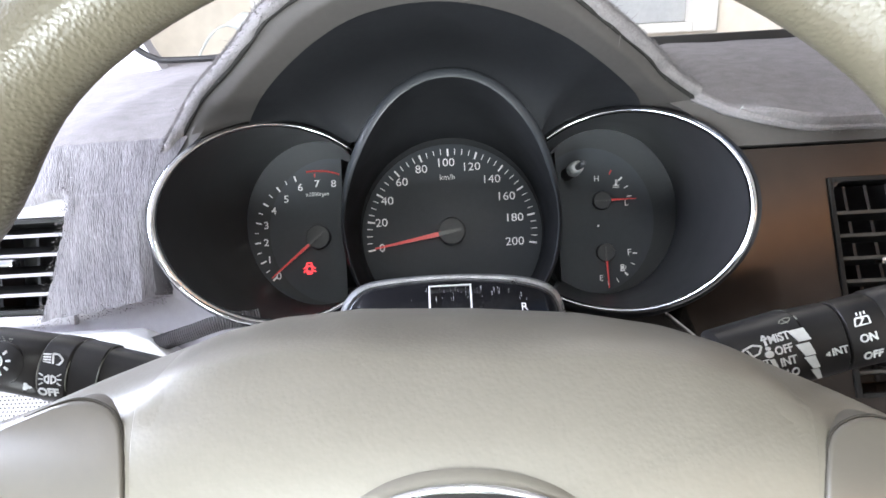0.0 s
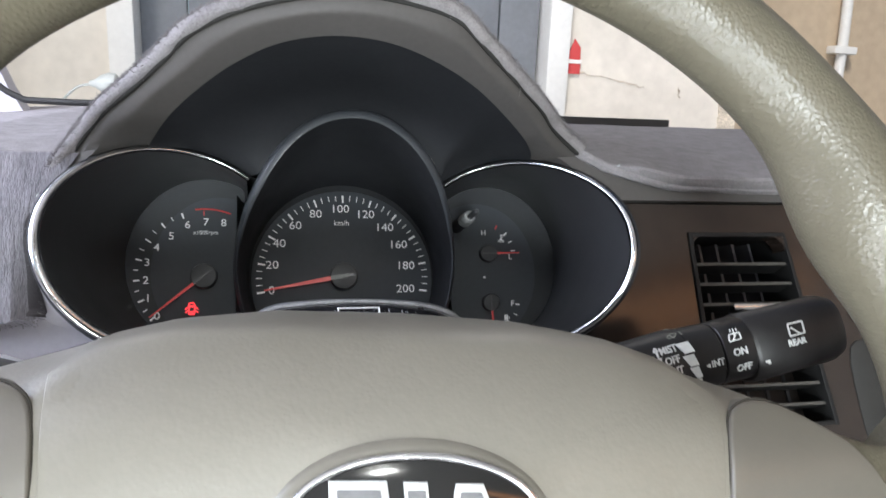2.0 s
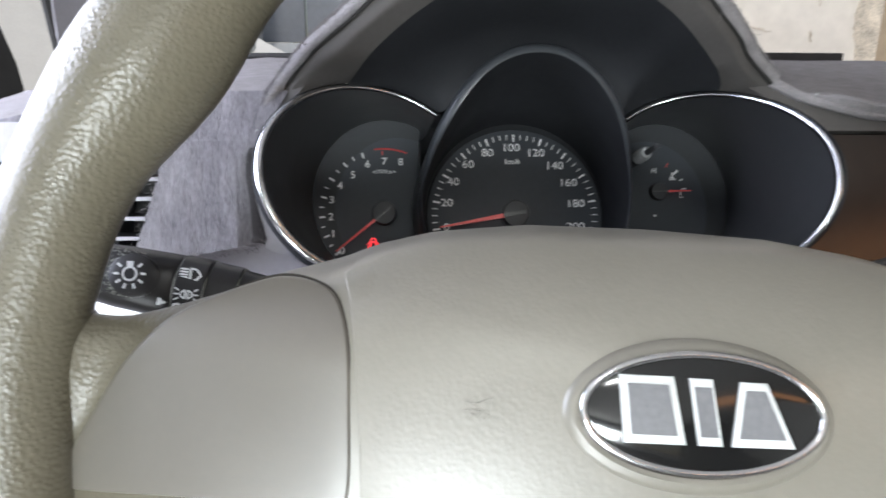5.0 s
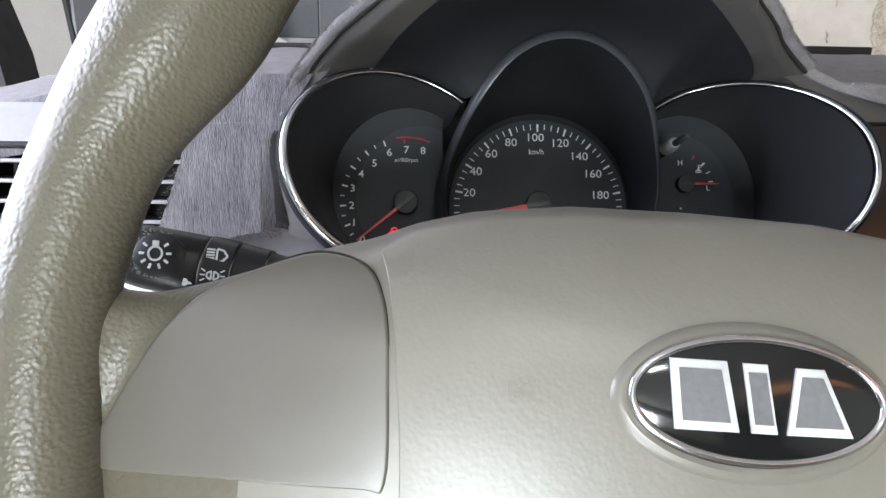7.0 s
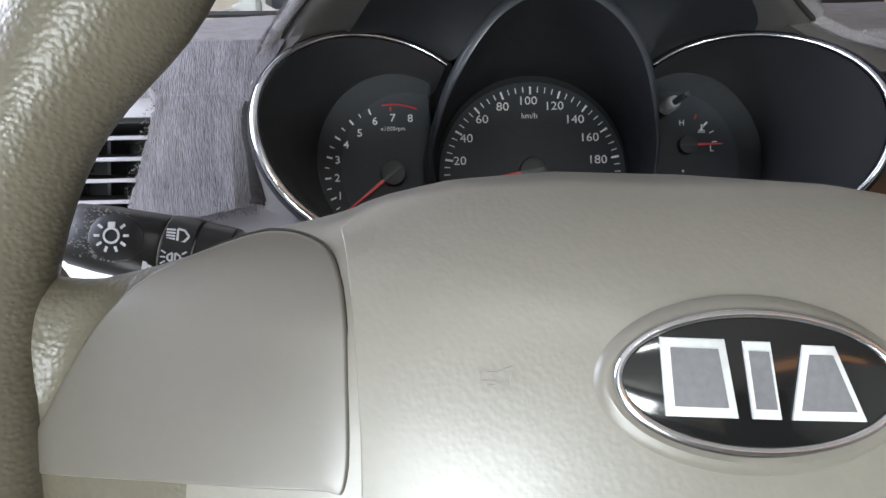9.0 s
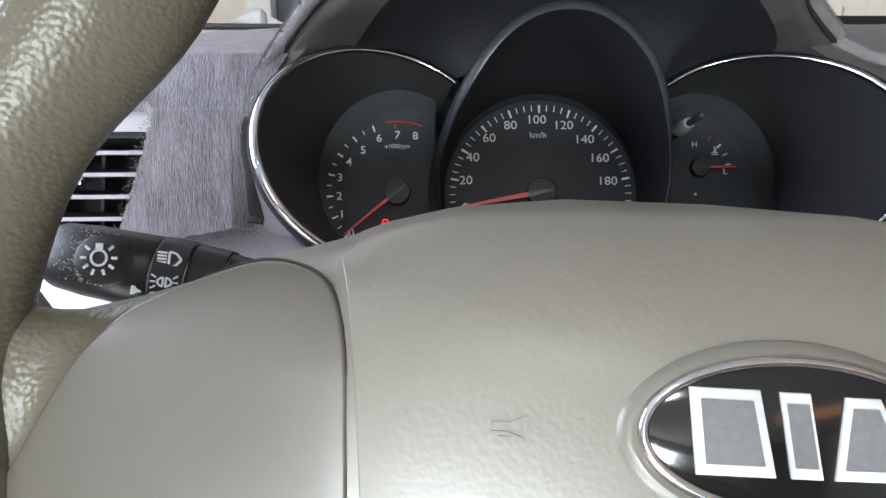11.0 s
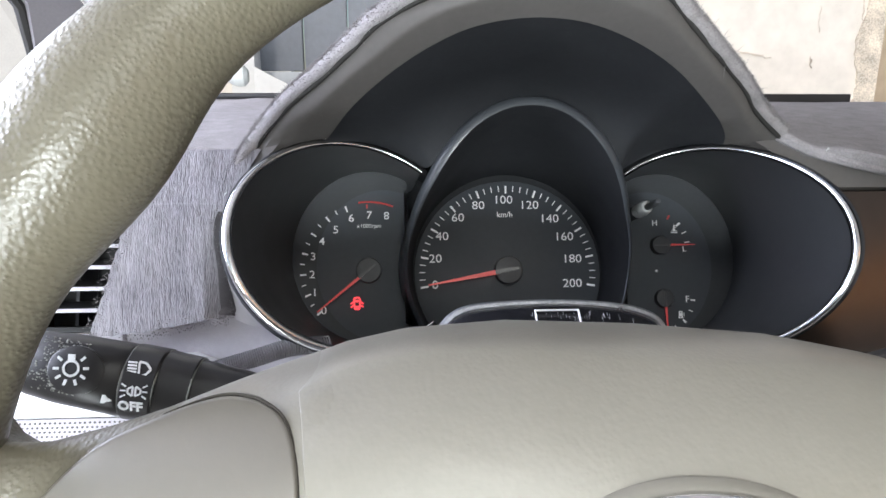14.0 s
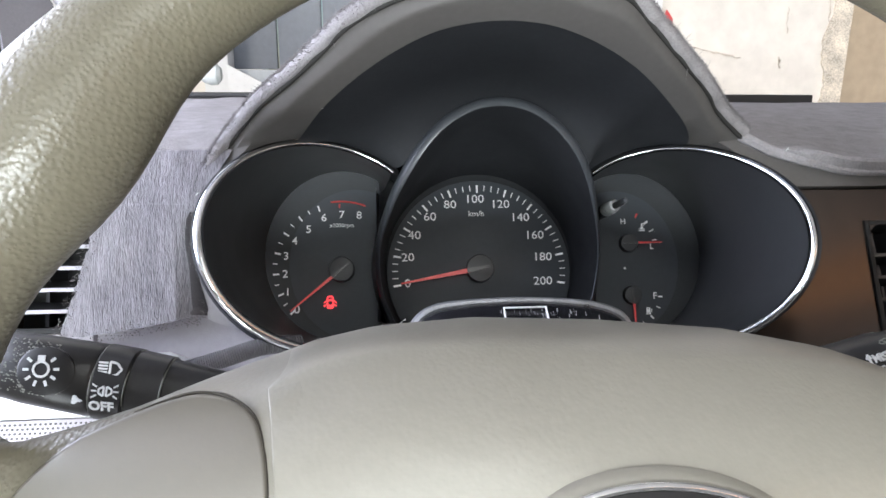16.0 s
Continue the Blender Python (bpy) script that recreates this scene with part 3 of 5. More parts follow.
part("reset_stalk_dot", slab(bmesh.new(), ellipse(0.0936, 0.0, 0.0008, 0.0008, 12), 0.0, 0.0012), PRINT, cluster)
bm = bmesh.new()
loft(bm, [[(*p, w) for p in ellipse(0.0755, 0.0338, r, r, 24)] for r, w in ((0.0043, 0.0255), (0.0042, 0.034), (0.0039, 0.0385), (0.0030, 0.0400))], True, True, True)
knob = part("trip_knob", bm, KNOB_GREY, cluster, "grey trip reset knob")
part("trip_knob_stem", loft(bmesh.new(), [[(*p, w) for p in ellipse(0.0755, 0.0338, r, r, 24)] for r, w in ((0.0040, 0.0), (0.0036, 0.0258))], True, True, True), HOOD, knob, "black stem")
part("trip_knob_pin", loft(bmesh.new(), [[(*p, w) for p in ellipse(0.0757, 0.0336, r, r, 14)] for r, w in ((0.0019, 0.0398), (0.0017, 0.0565), (0.0011, 0.0575))], True, True, True), HUB, knob, "dark thin reset pin")


def needle(hub, angle, length, wide, tail, hub_r, lift, color=True):
    c, s = math.cos(radians(angle)), math.sin(radians(angle))
    bm = bmesh.new()
    slab(bm, [(-hub_r * 0.1, -wide * 0.62), (length, -wide * 0.18), (length, wide * 0.18), (-hub_r * 0.1, wide * 0.62)], lift, lift + 0.0012, 0.0003)
    bmesh.ops.rotate(bm, verts=bm.verts, cent=(0, 0, 0), matrix=Matrix.Rotation(radians(angle), 3, "Z"))
    bmesh.ops.translate(bm, verts=bm.verts, vec=(*hub, 0))
    nd = part("needle", bm, NEEDLE, cluster, "red pointer", smooth=False)
    bm = bmesh.new()
    loft(bm, [[(*p, w) for p in ellipse(*hub, r, r, 28)] for r, w in ((hub_r, 0.0), (hub_r, lift + 0.0002), (hub_r * 0.93, lift + 0.0011), (hub_r * 0.6, lift + 0.0014))], True, True, True)
    part("needle_hub", bm, HUB, nd, "dark grey cap")
    bm = bmesh.new()
    slab(bm, [(-hub_r * 0.7, -wide * 0.35), (hub_r * 0.96, -wide * 0.5), (hub_r * 0.96, wide * 0.5), (-hub_r * 0.7, wide * 0.35)], lift + 0.001, lift + 0.0019)
    bmesh.ops.rotate(bm, verts=bm.verts, cent=(0, 0, 0), matrix=Matrix.Rotation(radians(angle), 3, "Z"))
    bmesh.ops.translate(bm, verts=bm.verts, vec=(*hub, 0))
    part("needle_root", bm, POD, nd)


needle((0.0, 0.0015), 190.0, 0.050, 0.0027, 0.006, 0.0088, 0.005)
needle((-0.0853, 0.0025), 219.0, 0.0395, 0.0017, 0.005, 0.0078, 0.005)
needle(TEMP, 0.5, 0.0215, 0.0013, 0.003, 0.0058, 0.004)
needle(FUEL, 272.0, 0.0225, 0.0012, 0.003, 0.0058, 0.004)

# black hood panel under the visor
ARCH_PTS = [(-0.1045, 0.0625, 0.062), (-0.1035, 0.0604, 0.081), (-0.0985, 0.0612, 0.095), (-0.0880, 0.0695, 0.109), (-0.0715, 0.0790, 0.124), (-0.0530, 0.0868, 0.1375), (-0.0340, 0.0925, 0.146), (-0.0110, 0.0950, 0.150), (0.0130, 0.0940, 0.1485), (0.0360, 0.0895, 0.141), (0.0580, 0.0823, 0.1295), (0.0770, 0.0735, 0.115), (0.0940, 0.0640, 0.099), (0.1020, 0.0592, 0.083), (0.1032, 0.0612, 0.062)]
arch = spline(ARCH_PTS, 6)
tip = pod_line[[i for i, p in enumerate(pod_line) if p.y > 0.047][0] : [i for i, p in enumerate(pod_line) if p.y > 0.047][-1] + 1]
inner = bezel_line(-1, 101, 50, 24, 0.002, -0.003) + [p + Vector((p.x * 0.03, 0.001, -0.003)) for p in tip] + bezel_line(1, 50, 103, 24, 0.002, -0.003)


def even(line, n):
    """n points at even steps along a line."""
    d = [0.0]
    for a, b in zip(line, line[1:]):
        d.append(d[-1] + (b - a).length)
    out, j = [], 0
    for k in range(n):
        s = d[-1] * k / (n - 1)
        while j < len(d) - 2 and d[j + 1] < s:
            j += 1
        t = (s - d[j]) / max(d[j + 1] - d[j], 1e-9)
        out.append(line[j].lerp(line[j + 1], min(1, t)))
    return out


inner, arch_even = even(inner, 80), even(arch, 80)
rings = [[p.lerp(q, k / 6) + Vector((0, 0.002 * math.sin(k / 6 * math.pi), -0.012 * math.sin(k / 6 * math.pi))) for p, q in zip(arch_even, inner)] for k in range(7)]
part("hood_panel", loft(bmesh.new(), rings, False), HOOD, cluster, "matt black panel under the visor")

# gear display strip under the speedometer
disp_pts = [(-0.0525, -0.0480, 0.126), (-0.0487, -0.0350, 0.128), (-0.0410, -0.0276, 0.129), (-0.0265, -0.0250, 0.130), (-0.001, -0.0241, 0.1305), (0.0220, -0.0257, 0.130), (0.0370, -0.0287, 0.129), (0.0457, -0.0345, 0.128), (0.0495, -0.0480, 0.126)]
dline = spline(disp_pts, 6)
bm = loft(bmesh.new(), [dline, [Vector((p.x * 0.975, p.y - 0.0030, p.z + 0.0070)) for p in dline], [Vector((p.x * 0.96, min(p.y - 0.019, -0.045), p.z + 0.0200)) for p in dline]], False)
lens = part("gear_display", bm, LENS, cluster, "scratched black gear display lens")
part("display_edge", tube(bmesh.new(), [p + Vector((0, 0, 0.001)) for p in dline], [0.0016 + 0.0008 * abs(p.x) / 0.05 for p in dline], 8), LENS_EDGE, lens, "worn silver edge")
bm = loft(bmesh.new(), [dline, [Vector((p.x * 0.98, p.y - 0.004, 0.085)) for p in dline], [Vector((p.x * 1.0, p.y - 0.012, 0.002)) for p in dline]], False)
part("display_shelf", bm, HOOD, cluster)
fr = bmesh.new()
tube(fr, [(-0.0104, -0.0430, 0.1502), (-0.0104, -0.0272, 0.1388), (0.0077, -0.0272, 0.1388), (0.0077, -0.0430, 0.1502)], 0.0005, 6)
part("display_window", fr, PRINT, lens, "white outlined window")
lettering("gear_letter", "R", 0.0052, None, PRINT, lens, m=Matrix.Translation((0.0303, -0.0376, 0.1472)) @ pose(0, 0, 0, -35, 0, 0))

rng_l = random.Random(21)
bm = bmesh.new()
for _ in range(55):
    x, y = rng_l.gauss(0.006, 0.014), -0.0274 - abs(rng_l.gauss(0, 0.0022))
    if abs(x) < 0.032:
        y -= 0.0028 * (x / 0.032) ** 2
        z0, long = 0.1391 + (-0.0272 - y) * 0.7215, rng_l.uniform(0.0003, 0.0022)
        tube(bm, [(x, y, z0), (x + rng_l.uniform(-0.0002, 0.0002), y - long, z0 + 0.7215 * long)], rng_l.uniform(0.00004, 0.00010), 4)
tagged(part("scratch", bm, SCRATCH, lens, "fine upright scratches in the lens", smooth=False), kind="stuff")

# ---- visor trim and dash ----
OUT_PTS = [(-0.1535, 0.0120, 0.092), (-0.1495, 0.0280, 0.091), (-0.1435, 0.0420, 0.090), (-0.1350, 0.0560, 0.090), (-0.1190, 0.0685, 0.1065), (-0.1015, 0.0772, 0.121), (-0.0870, 0.0850, 0.134), (-0.0730, 0.0930, 0.147), (-0.0520, 0.1000, 0.157), (-0.0250, 0.1045, 0.164), (0.0, 0.1060, 0.166), (0.0230, 0.1045, 0.164), (0.0440, 0.1008, 0.159), (0.0610, 0.0926, 0.146), (0.0800, 0.0833, 0.131), (0.0970, 0.0748, 0.117), (0.1085, 0.0674, 0.105), (0.1275, 0.0585, 0.091), (0.1450, 0.0467, 0.088)]
outer = spline(OUT_PTS, 5)
dash = empty("dashboard", pose(0.1, 0.1, 1.1), "taupe and light grey moulded dashboard", "dashboard", kind="structure")
dash_cl = dash.matrix_world.inverted() @ CL


def dash_part(name, bm, mat, label="", m=None, parent=None):
    ob = part(name, bm, mat, parent or dash, label)
    ob.matrix_local = dash_cl if m is None else dash.matrix_world.inverted() @ m
    return ob


a_in, a_out = even(arch, 90), even(outer, 90)
rings = []
# a creased profile: an inner face towards the dials and an outer band that looks up
for t, lift in ((0, 0), (0.18, 0.0030), (0.36, 0.0058), (0.42, 0.0066), (0.47, 0.0067), (0.53, 0.0063), (0.68, 0.0047), (0.84, 0.0026), (1.0, 0)):
    rings.append([p.lerp(q, t) + Vector((0, 0, lift)) for p, q in zip(a_in, a_out)])


def clear_of_bezel(p):
    """Keeps a trim point outside and behind the chrome bezels."""
    side = 1 if p.x > 0 else -1
    cu, cv, outer_half, inner_half, _, tall, shear = BEZEL[side]
    dv = p.y - cv
    du = abs(p.x) - cu - shear * max(0.0, dv)
    a, b = (outer_half if du > 0 else inner_half) + 0.0030, tall + 0.0030
    r = math.hypot(du / a, dv / b)
    sink = min(1.0, max(0.0, (1.06 - r) / 0.06)) * min(1.0, max(0.0, (0.118 - p.z) / 0.02)) if p.y > 0.015 else 0.0
    p = Vector((p.x, p.y, p.z + (min(p.z, ring_w(p.x, p.y) - 0.002) - p.z) * sink))
    if 0.6 < r < 1.0 and p.y > 0.015 and p.z < 0.11:
        p = Vector((side * (cu + shear * max(0.0, dv) + du / r), cv + dv / r, p.z))
    return p


rings = [[clear_of_bezel(p) for p in ring] for ring in rings]
dash_part("visor", loft(bmesh.new(), rings, False), TRIM, "taupe arched visor trim")
# fascia between the left bezel and the carpet, and panels that follow the bezels
near_ring = bezel_line(-1, 152, 300, 60, 0.0050, -0.020)
far_ring = [Vector((p.x, p.y, 0.092)) for p in bezel_line(-1, 152, 300, 60, 0.030)]
dash_part("fascia", loft(bmesh.new(), [near_ring, [p.lerp(q, 0.45) + Vector((0, 0, -0.003)) for p, q in zip(near_ring, far_ring)], far_ring], False), PANEL, "smooth light grey panel round the bezel")


def under_ring(side, a0, a1, grow=0.006):
    return [(p.x, p.y) for p in bezel_line(side, a0, a1, 30, grow)]


bm = slab(bmesh.new(), under_ring(1, 116, 151, 0.005) + [(0.62, 0.0327), (0.62, 0.050), (0.15, 0.050), (0.127, 0.059)], 0.06, 0.0915)
dash_part("upper_strip", bm, TRIM)
lowR = under_ring(1, 248, 306)
bm = slab(bmesh.new(), lowR + [(0.05, -0.2), (0.62, -0.2), (0.62, -0.0605), (0.1255, -0.0605)], 0.03, 0.066)
dash_part("lower_panel", bm, LOWER, "dark brown lower dash")
bm = slab(bmesh.new(), [(-0.05, -0.2)] + list(reversed(under_ring(-1, 240, 306))) + [(-0.150, -0.018), (-0.1925, -0.018), (-0.1925, -0.0385), (-0.36, -0.0385), (-0.36, -0.2)], 0.03, 0.0935)
dash_part("lower_panel", bm, PANEL, "light grey lower dash")
bm = slab(bmesh.new(), [(-0.235, -0.0692), (-0.137, -0.0692), (-0.139, -0.056), (-0.148, -0.047), (-0.160, -0.0425), (-0.235, -0.0425)], 0.09, 0.112, 0.003)
dash_part("switch_panel", bm, WHITE, "bright glossy switch panel")

bm = bmesh.new()
box(bm, -0.235, -0.150, -0.095, -0.0698, 0.09, 0.108, 0.0008)
speaker = dash_part("speaker_panel", bm, SPEAKER, "pale grey perforated panel")
bm = bmesh.new()
for j in range(9):
    for k in range(40):
        q = (-0.233 + 0.0021 * (k + 0.5 * (j % 2)), -0.0716 - 0.0019 * j)
        slab(bm, ellipse(*q, 0.00052, 0.00052, 6), 0.1078, 0.1083)
tagged(part("perforation", bm, TRIM, speaker, smooth=False), kind="stuff")

# brown trim with its vent opening
V0, V1, U0, U1, U0_LOW, U1_LOW = -0.0945, 0.0128, 0.1942, 0.2530, 0.2030, 0.2752
ring_side = list(reversed(under_ring(1, 148, 240, 0.0055)))
bm = bmesh.new()
left_bit = ring_side + [(ring_side[-1][0], 0.032), (U0, 0.032), (U0, -0.0642), (0.1235, -0.0645)]
low_bit = [(U0, V1), (U0_LOW, V0), (U0_LOW, -0.115), (0.19, -0.115), (0.1235, -0.0645), (U0, -0.0642)]
rest = [(U0, 0.032), (0.40, 0.0325), (0.40, -0.115), (U0_LOW, -0.115), (U0_LOW, V0), (U1_LOW, V0), (U1, V1), (U0, V1)]
for w0, w1 in ((0.05, 0.0895),):
    for pts in (left_bit, rest, low_bit):
        slab(bm, pts, w0, w1)
bmesh.ops.remove_doubles(bm, verts=bm.verts, dist=1e-5)
dash_part("brown_trim", bm, WOOD, "dark brown satin trim panel")
for u, way, r in ((U0, 1, 0.0050), (U1, -1, 0.0085)):
    corner = [(u, V1 + 0.0004)] + [(u + way * r * (1 - math.sin(radians(a))), V1 - r * (1 - math.cos(radians(a)))) for a in range(0, 91, 15)]
    dash_part("vent_corner", slab(bmesh.new(), corner, 0.080, 0.0915, 0.0004), WOOD)
pocket = [(0.2915, -0.0530), (0.3165, -0.0540), (0.3200, -0.0800), (0.3180, -0.0960), (0.3100, -0.1040), (0.3000, -0.1050), (0.2955, -0.1000)]
dash_part("pocket", slab(bmesh.new(), [(p.x, p.y) for p in spline([(*q, 0) for q in pocket], 4, True)], 0.080, 0.0903, 0.0004), GROOVE, "dark recessed pocket in the brown trim")
dash_part("pocket_trim", tube(bmesh.new(), spline([(0.2938, -0.0250, 0.0905), (0.2945, -0.0345, 0.0910), (0.2975, -0.0368, 0.0915), (0.3020, -0.0366, 0.0910)], 5), 0.0011, 8), CHROME, "bright bent trim end")
bm = bmesh.new()
tube(bm, [(0.108, -0.050, 0.088), (0.1235, -0.0645, 0.0905)], 0.0015, 8)
dash_part("trim_edge", bm, CHROME)


def air_vent(name, u0, u1, v0, v1, w, slat_mat, label, levels, tab, lean, skew=0.0, widen=0.0):
    """A rectangular outlet: frame, back, slats across, fins behind and a bright slider tab."""
    e = empty(name, CL @ Matrix.Translation((u0, v0, w)), label, "air vent", "air vents in the dash")
    W, H = u1 - u0, v1 - v0

    def put(nm, bm, mat, parent, lab=""):
        for q in bm.verts:
            q.co.x = q.co.x * (1 + widen * (1 - q.co.y / H)) + skew * (H - q.co.y)
        return part(nm, bm, mat, parent, lab)

    bm = bmesh.new()
    box(bm, -0.001, W + 0.001, -0.001, H + 0.001, -0.05, -0.046)
    put("backing", bm, VENT, e)
    for q in ((-0.0025, 0.0, -0.0025, H + 0.0025), (W, W + 0.0025, -0.0025, H + 0.0025), (0.0, W, -0.0025, 0.0), (0.0, W, H, H + 0.0025)):
        bm = bmesh.new()
        box(bm, *q, -0.048, 0.0015, 0.0006)
        put("frame", bm, VENT, e)
    for v in levels:
        bm = bmesh.new()
        loft(bm, [[(x, v - 0.0008, -0.002), (x, v + 0.0008, -0.0016), (x, v + 0.0009 + lean, -0.014), (x, v - 0.0002 + lean, -0.0145)] for x in (0.0005, W - 0.0005)], True, True, True)
        slat = put("slat", bm, VENT, e)
        bm = bmesh.new()
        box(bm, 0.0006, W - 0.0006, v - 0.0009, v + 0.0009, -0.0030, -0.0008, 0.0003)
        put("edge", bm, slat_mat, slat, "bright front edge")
    for k in range(5):
        x = W * (k + 0.6) / 5.2
        bm = bmesh.new()
        box(bm, x - 0.0008, x + 0.0008, 0.001, H - 0.001, -0.042, -0.022)
        put("fin", bm, VENT_FIN, e)
    bm = bmesh.new()
    box(bm, tab[0], tab[0] + 0.026, tab[1] - 0.0018, tab[1] + 0.0018, -0.004, 0.0035, 0.001)
    put("slider_tab", bm, CHROME, e, "bright metal slider")
    return e


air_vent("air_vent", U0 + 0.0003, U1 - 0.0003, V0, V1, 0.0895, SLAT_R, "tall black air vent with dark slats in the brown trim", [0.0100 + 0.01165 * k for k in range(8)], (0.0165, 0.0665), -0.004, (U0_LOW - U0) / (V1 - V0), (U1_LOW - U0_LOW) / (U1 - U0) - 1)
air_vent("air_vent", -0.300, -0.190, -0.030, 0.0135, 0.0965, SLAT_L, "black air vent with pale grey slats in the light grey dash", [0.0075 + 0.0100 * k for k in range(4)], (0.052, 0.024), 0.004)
bm = bmesh.new()
slab(bm, [(-0.36, -0.0375), (-0.303, -0.0375), (-0.303, 0.0165), (-0.150, 0.0165), (-0.150, 0.036), (-0.36, 0.036)], 0.05, 0.0975)
dash_part("vent_surround", bm, PANEL)
bm = slab(bmesh.new(), [(-0.303, -0.0390), (-0.1930, -0.0390), (-0.1930, -0.0332), (-0.303, -0.0332)], 0.05, 0.0972, 0.0008)
dash_part("vent_sill", bm, PANEL)

# ---- carpet mat over the dash ----
mat_thing = empty("dash_mat", pose(0, 0.1, 1.19), "grey fuzzy carpet mat covering the dashboard", "dash mat")
INV = mat_thing.matrix_world.inverted()


def grid(bm, fn, nu, nv):
    return loft(bm, [[fn(i / (nu - 1), j / (nv - 1)) for i in range(nu)] for j in range(nv)], False)


def to_world(u, v, w):
    return CL @ Vector((u, v, w))


def soft(p, amount=0.0012):
    p = Vector(p)
    return p + Vector((0, 0, amount)) * noise.noise(p * 38) + Vector((0, -1, 0)) * amount * 0.7 * noise.noise(p * 90 + Vector((7, 3, 1)))


def mat_part(name, bm, label="", mat=None):
    ob = part(name, bm, mat or MAT, mat_thing, label)
    ob.matrix_local = INV
    return ob


# left drape: a flap beside the dials, and the part above that runs over to the windscreen
def mat_edge(v):
    """Where the carpet stops beside the left bezel."""
    return float(np.interp(v, (-0.030, -0.006, 0.008, 0.018, 0.025, 0.031, 0.038, 0.045, 0.055), (-0.1460, -0.1482, -0.1505, -0.1502, -0.1472, -0.1448, -0.1405, -0.1370, -0.1320)))


def left_flap(s, t):
    v = (-0.0365 + 0.0095 * s) * (1 - t) + 0.0275 * t
    u0 = -0.1906 - 0.0125 * (0.0226 - v) / 0.049 + 0.0010 * noise.noise(Vector((0, v * 300, 0))) + 0.0006 * noise.noise(Vector((4, v * 900, 0)))
    u1 = mat_edge(v)
    return soft(to_world(u0 + (u1 - u0) * s, v + 0.0012 * noise.noise(Vector((s * 14, 2, 0))) * (1 - t), 0.1040 - 0.0025 * t - 0.0014 * max(0.0, (t - 0.75) / 0.25) ** 2 - 0.006 * max(0, s - 0.85) / 0.15 * (1 - t)))


def left_drape(s, t):
    k = max(0.0, (t - 0.3) / 0.7)
    end = -0.322 - 0.10 * k
    if t < 0.3:
        v = 0.0212 + 0.0326 * t / 0.3
        u = end + s * (mat_edge(v) - end)
        if u < -0.193:
            v = 0.0245 + 0.0293 * t / 0.3
        p = to_world(u, v, 0.1018 - 0.0090 * t / 0.3 - 0.003 * max(0.0, 1 - t / 0.035))
    else:
        u = end + s * (mat_edge(0.0538) - end)
        a = to_world(u, 0.0538, 0.0925)
        p = Vector((u, a.y + (0.42 - a.y) * k, a.z + (1.1915 - a.z) * min(1, k * 5) ** 0.5 + 0.006 * k - 0.008 * k * k))
    return soft(p - Vector((0, 0, 0.19 * max(0.0, -0.20 - u) * (1 - 0.6 * k))))


mat_part("side_flap", grid(bmesh.new(), left_flap, 50, 50), "streaky carpet flap beside the dials", MAT_STREAK)
mat_part("left_front", grid(bmesh.new(), lambda s, t: left_drape(s, 0.30 * t), 110, 24), "streaky carpet hanging over the dash's front", MAT_STREAK)
mat_part("left_drape", grid(bmesh.new(), lambda s, t: left_drape(s, 0.30 + 0.70 * t), 110, 50), "carpet over the driver's end of the dash")


# the carpet's cut edge, with the shade beside the bezel in its dark colour
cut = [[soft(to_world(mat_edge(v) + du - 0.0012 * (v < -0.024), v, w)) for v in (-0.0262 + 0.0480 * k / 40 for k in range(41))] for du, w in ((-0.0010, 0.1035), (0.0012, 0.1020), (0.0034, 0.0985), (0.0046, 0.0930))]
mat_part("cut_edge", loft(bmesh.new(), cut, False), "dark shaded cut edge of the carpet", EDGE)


def right_drape(s, t):
    u = 0.1265 + s * 0.60
    edge = 0.0375 + 0.0225 * max(0.0, 1 - s / 0.12) ** 2
    lip = to_world(u, edge, 0.094)
    f = min(1.0, s / 0.07)
    f = f * f * (3 - 2 * f)
    if t < 0.12:
        k = t / 0.12
        return soft(lip + Vector((0, 0.002 - 0.006 * f * math.sin(k * 1.5), 0.010 * k * f)))
    k = (t - 0.12) / 0.88
    a = lip + Vector((0, 0.002 - 0.006 * f, 0.010 * f))
    y = a.y + (0.42 - a.y) * k
    z = a.z + (1.1850 + 0.0125 * f - a.z) * (1 - (1 - min(1, k * 2.2)) ** 2) - 0.012 * max(0, k - 0.45)
    return soft((u, y, z - 0.22 * max(0.0, y - 0.124)))


mat_part("right_drape", grid(bmesh.new(), right_drape, 90, 50), "carpet over the passenger side of the dash")

# hump over the visor and its rolled fuzzy edge
hump_line = even(spline(OUT_PTS[2:-1], 5), 110)
roll_line = even(spline(OUT_PTS[:-1], 5), 120)
rows = []
for k in range(14):
    t = k / 13
    row = []
    for p in hump_line:
        q = to_world(p.x, p.y + 0.004, p.z - 0.002)
        end = Vector((p.x * 1.45, 0.26, 1.185))
        f = t ** 1.3
        drop = 0.03 * min(1.0, max(0.0, (-0.100 - p.x) / 0.025)) * min(1.0, 5 * t)
        row.append(soft(q.lerp(end, f) + Vector((0, 0, 0.010 * math.sin(t * math.pi) - drop))))
    rows.append(row)
mat_part("hump", loft(bmesh.new(), rows, False), "carpet over the instrument visor")
roll = [p + Vector((0, 0.0038, 0.002)) for p in roll_line]
roll_w = [soft(to_world(*p), 0.001) for p in roll]
lip_w = [right_drape(k / 40, 0.03) for k in range(41)]
ob = part("rolled_edge", tube(bmesh.new(), roll_w, [0.0038 - 0.0012 * max(0.0, 1 - k / 16) for k in range(120)], 10), MAT, mat_thing, "thick rolled carpet edge")
ob.matrix_local = INV

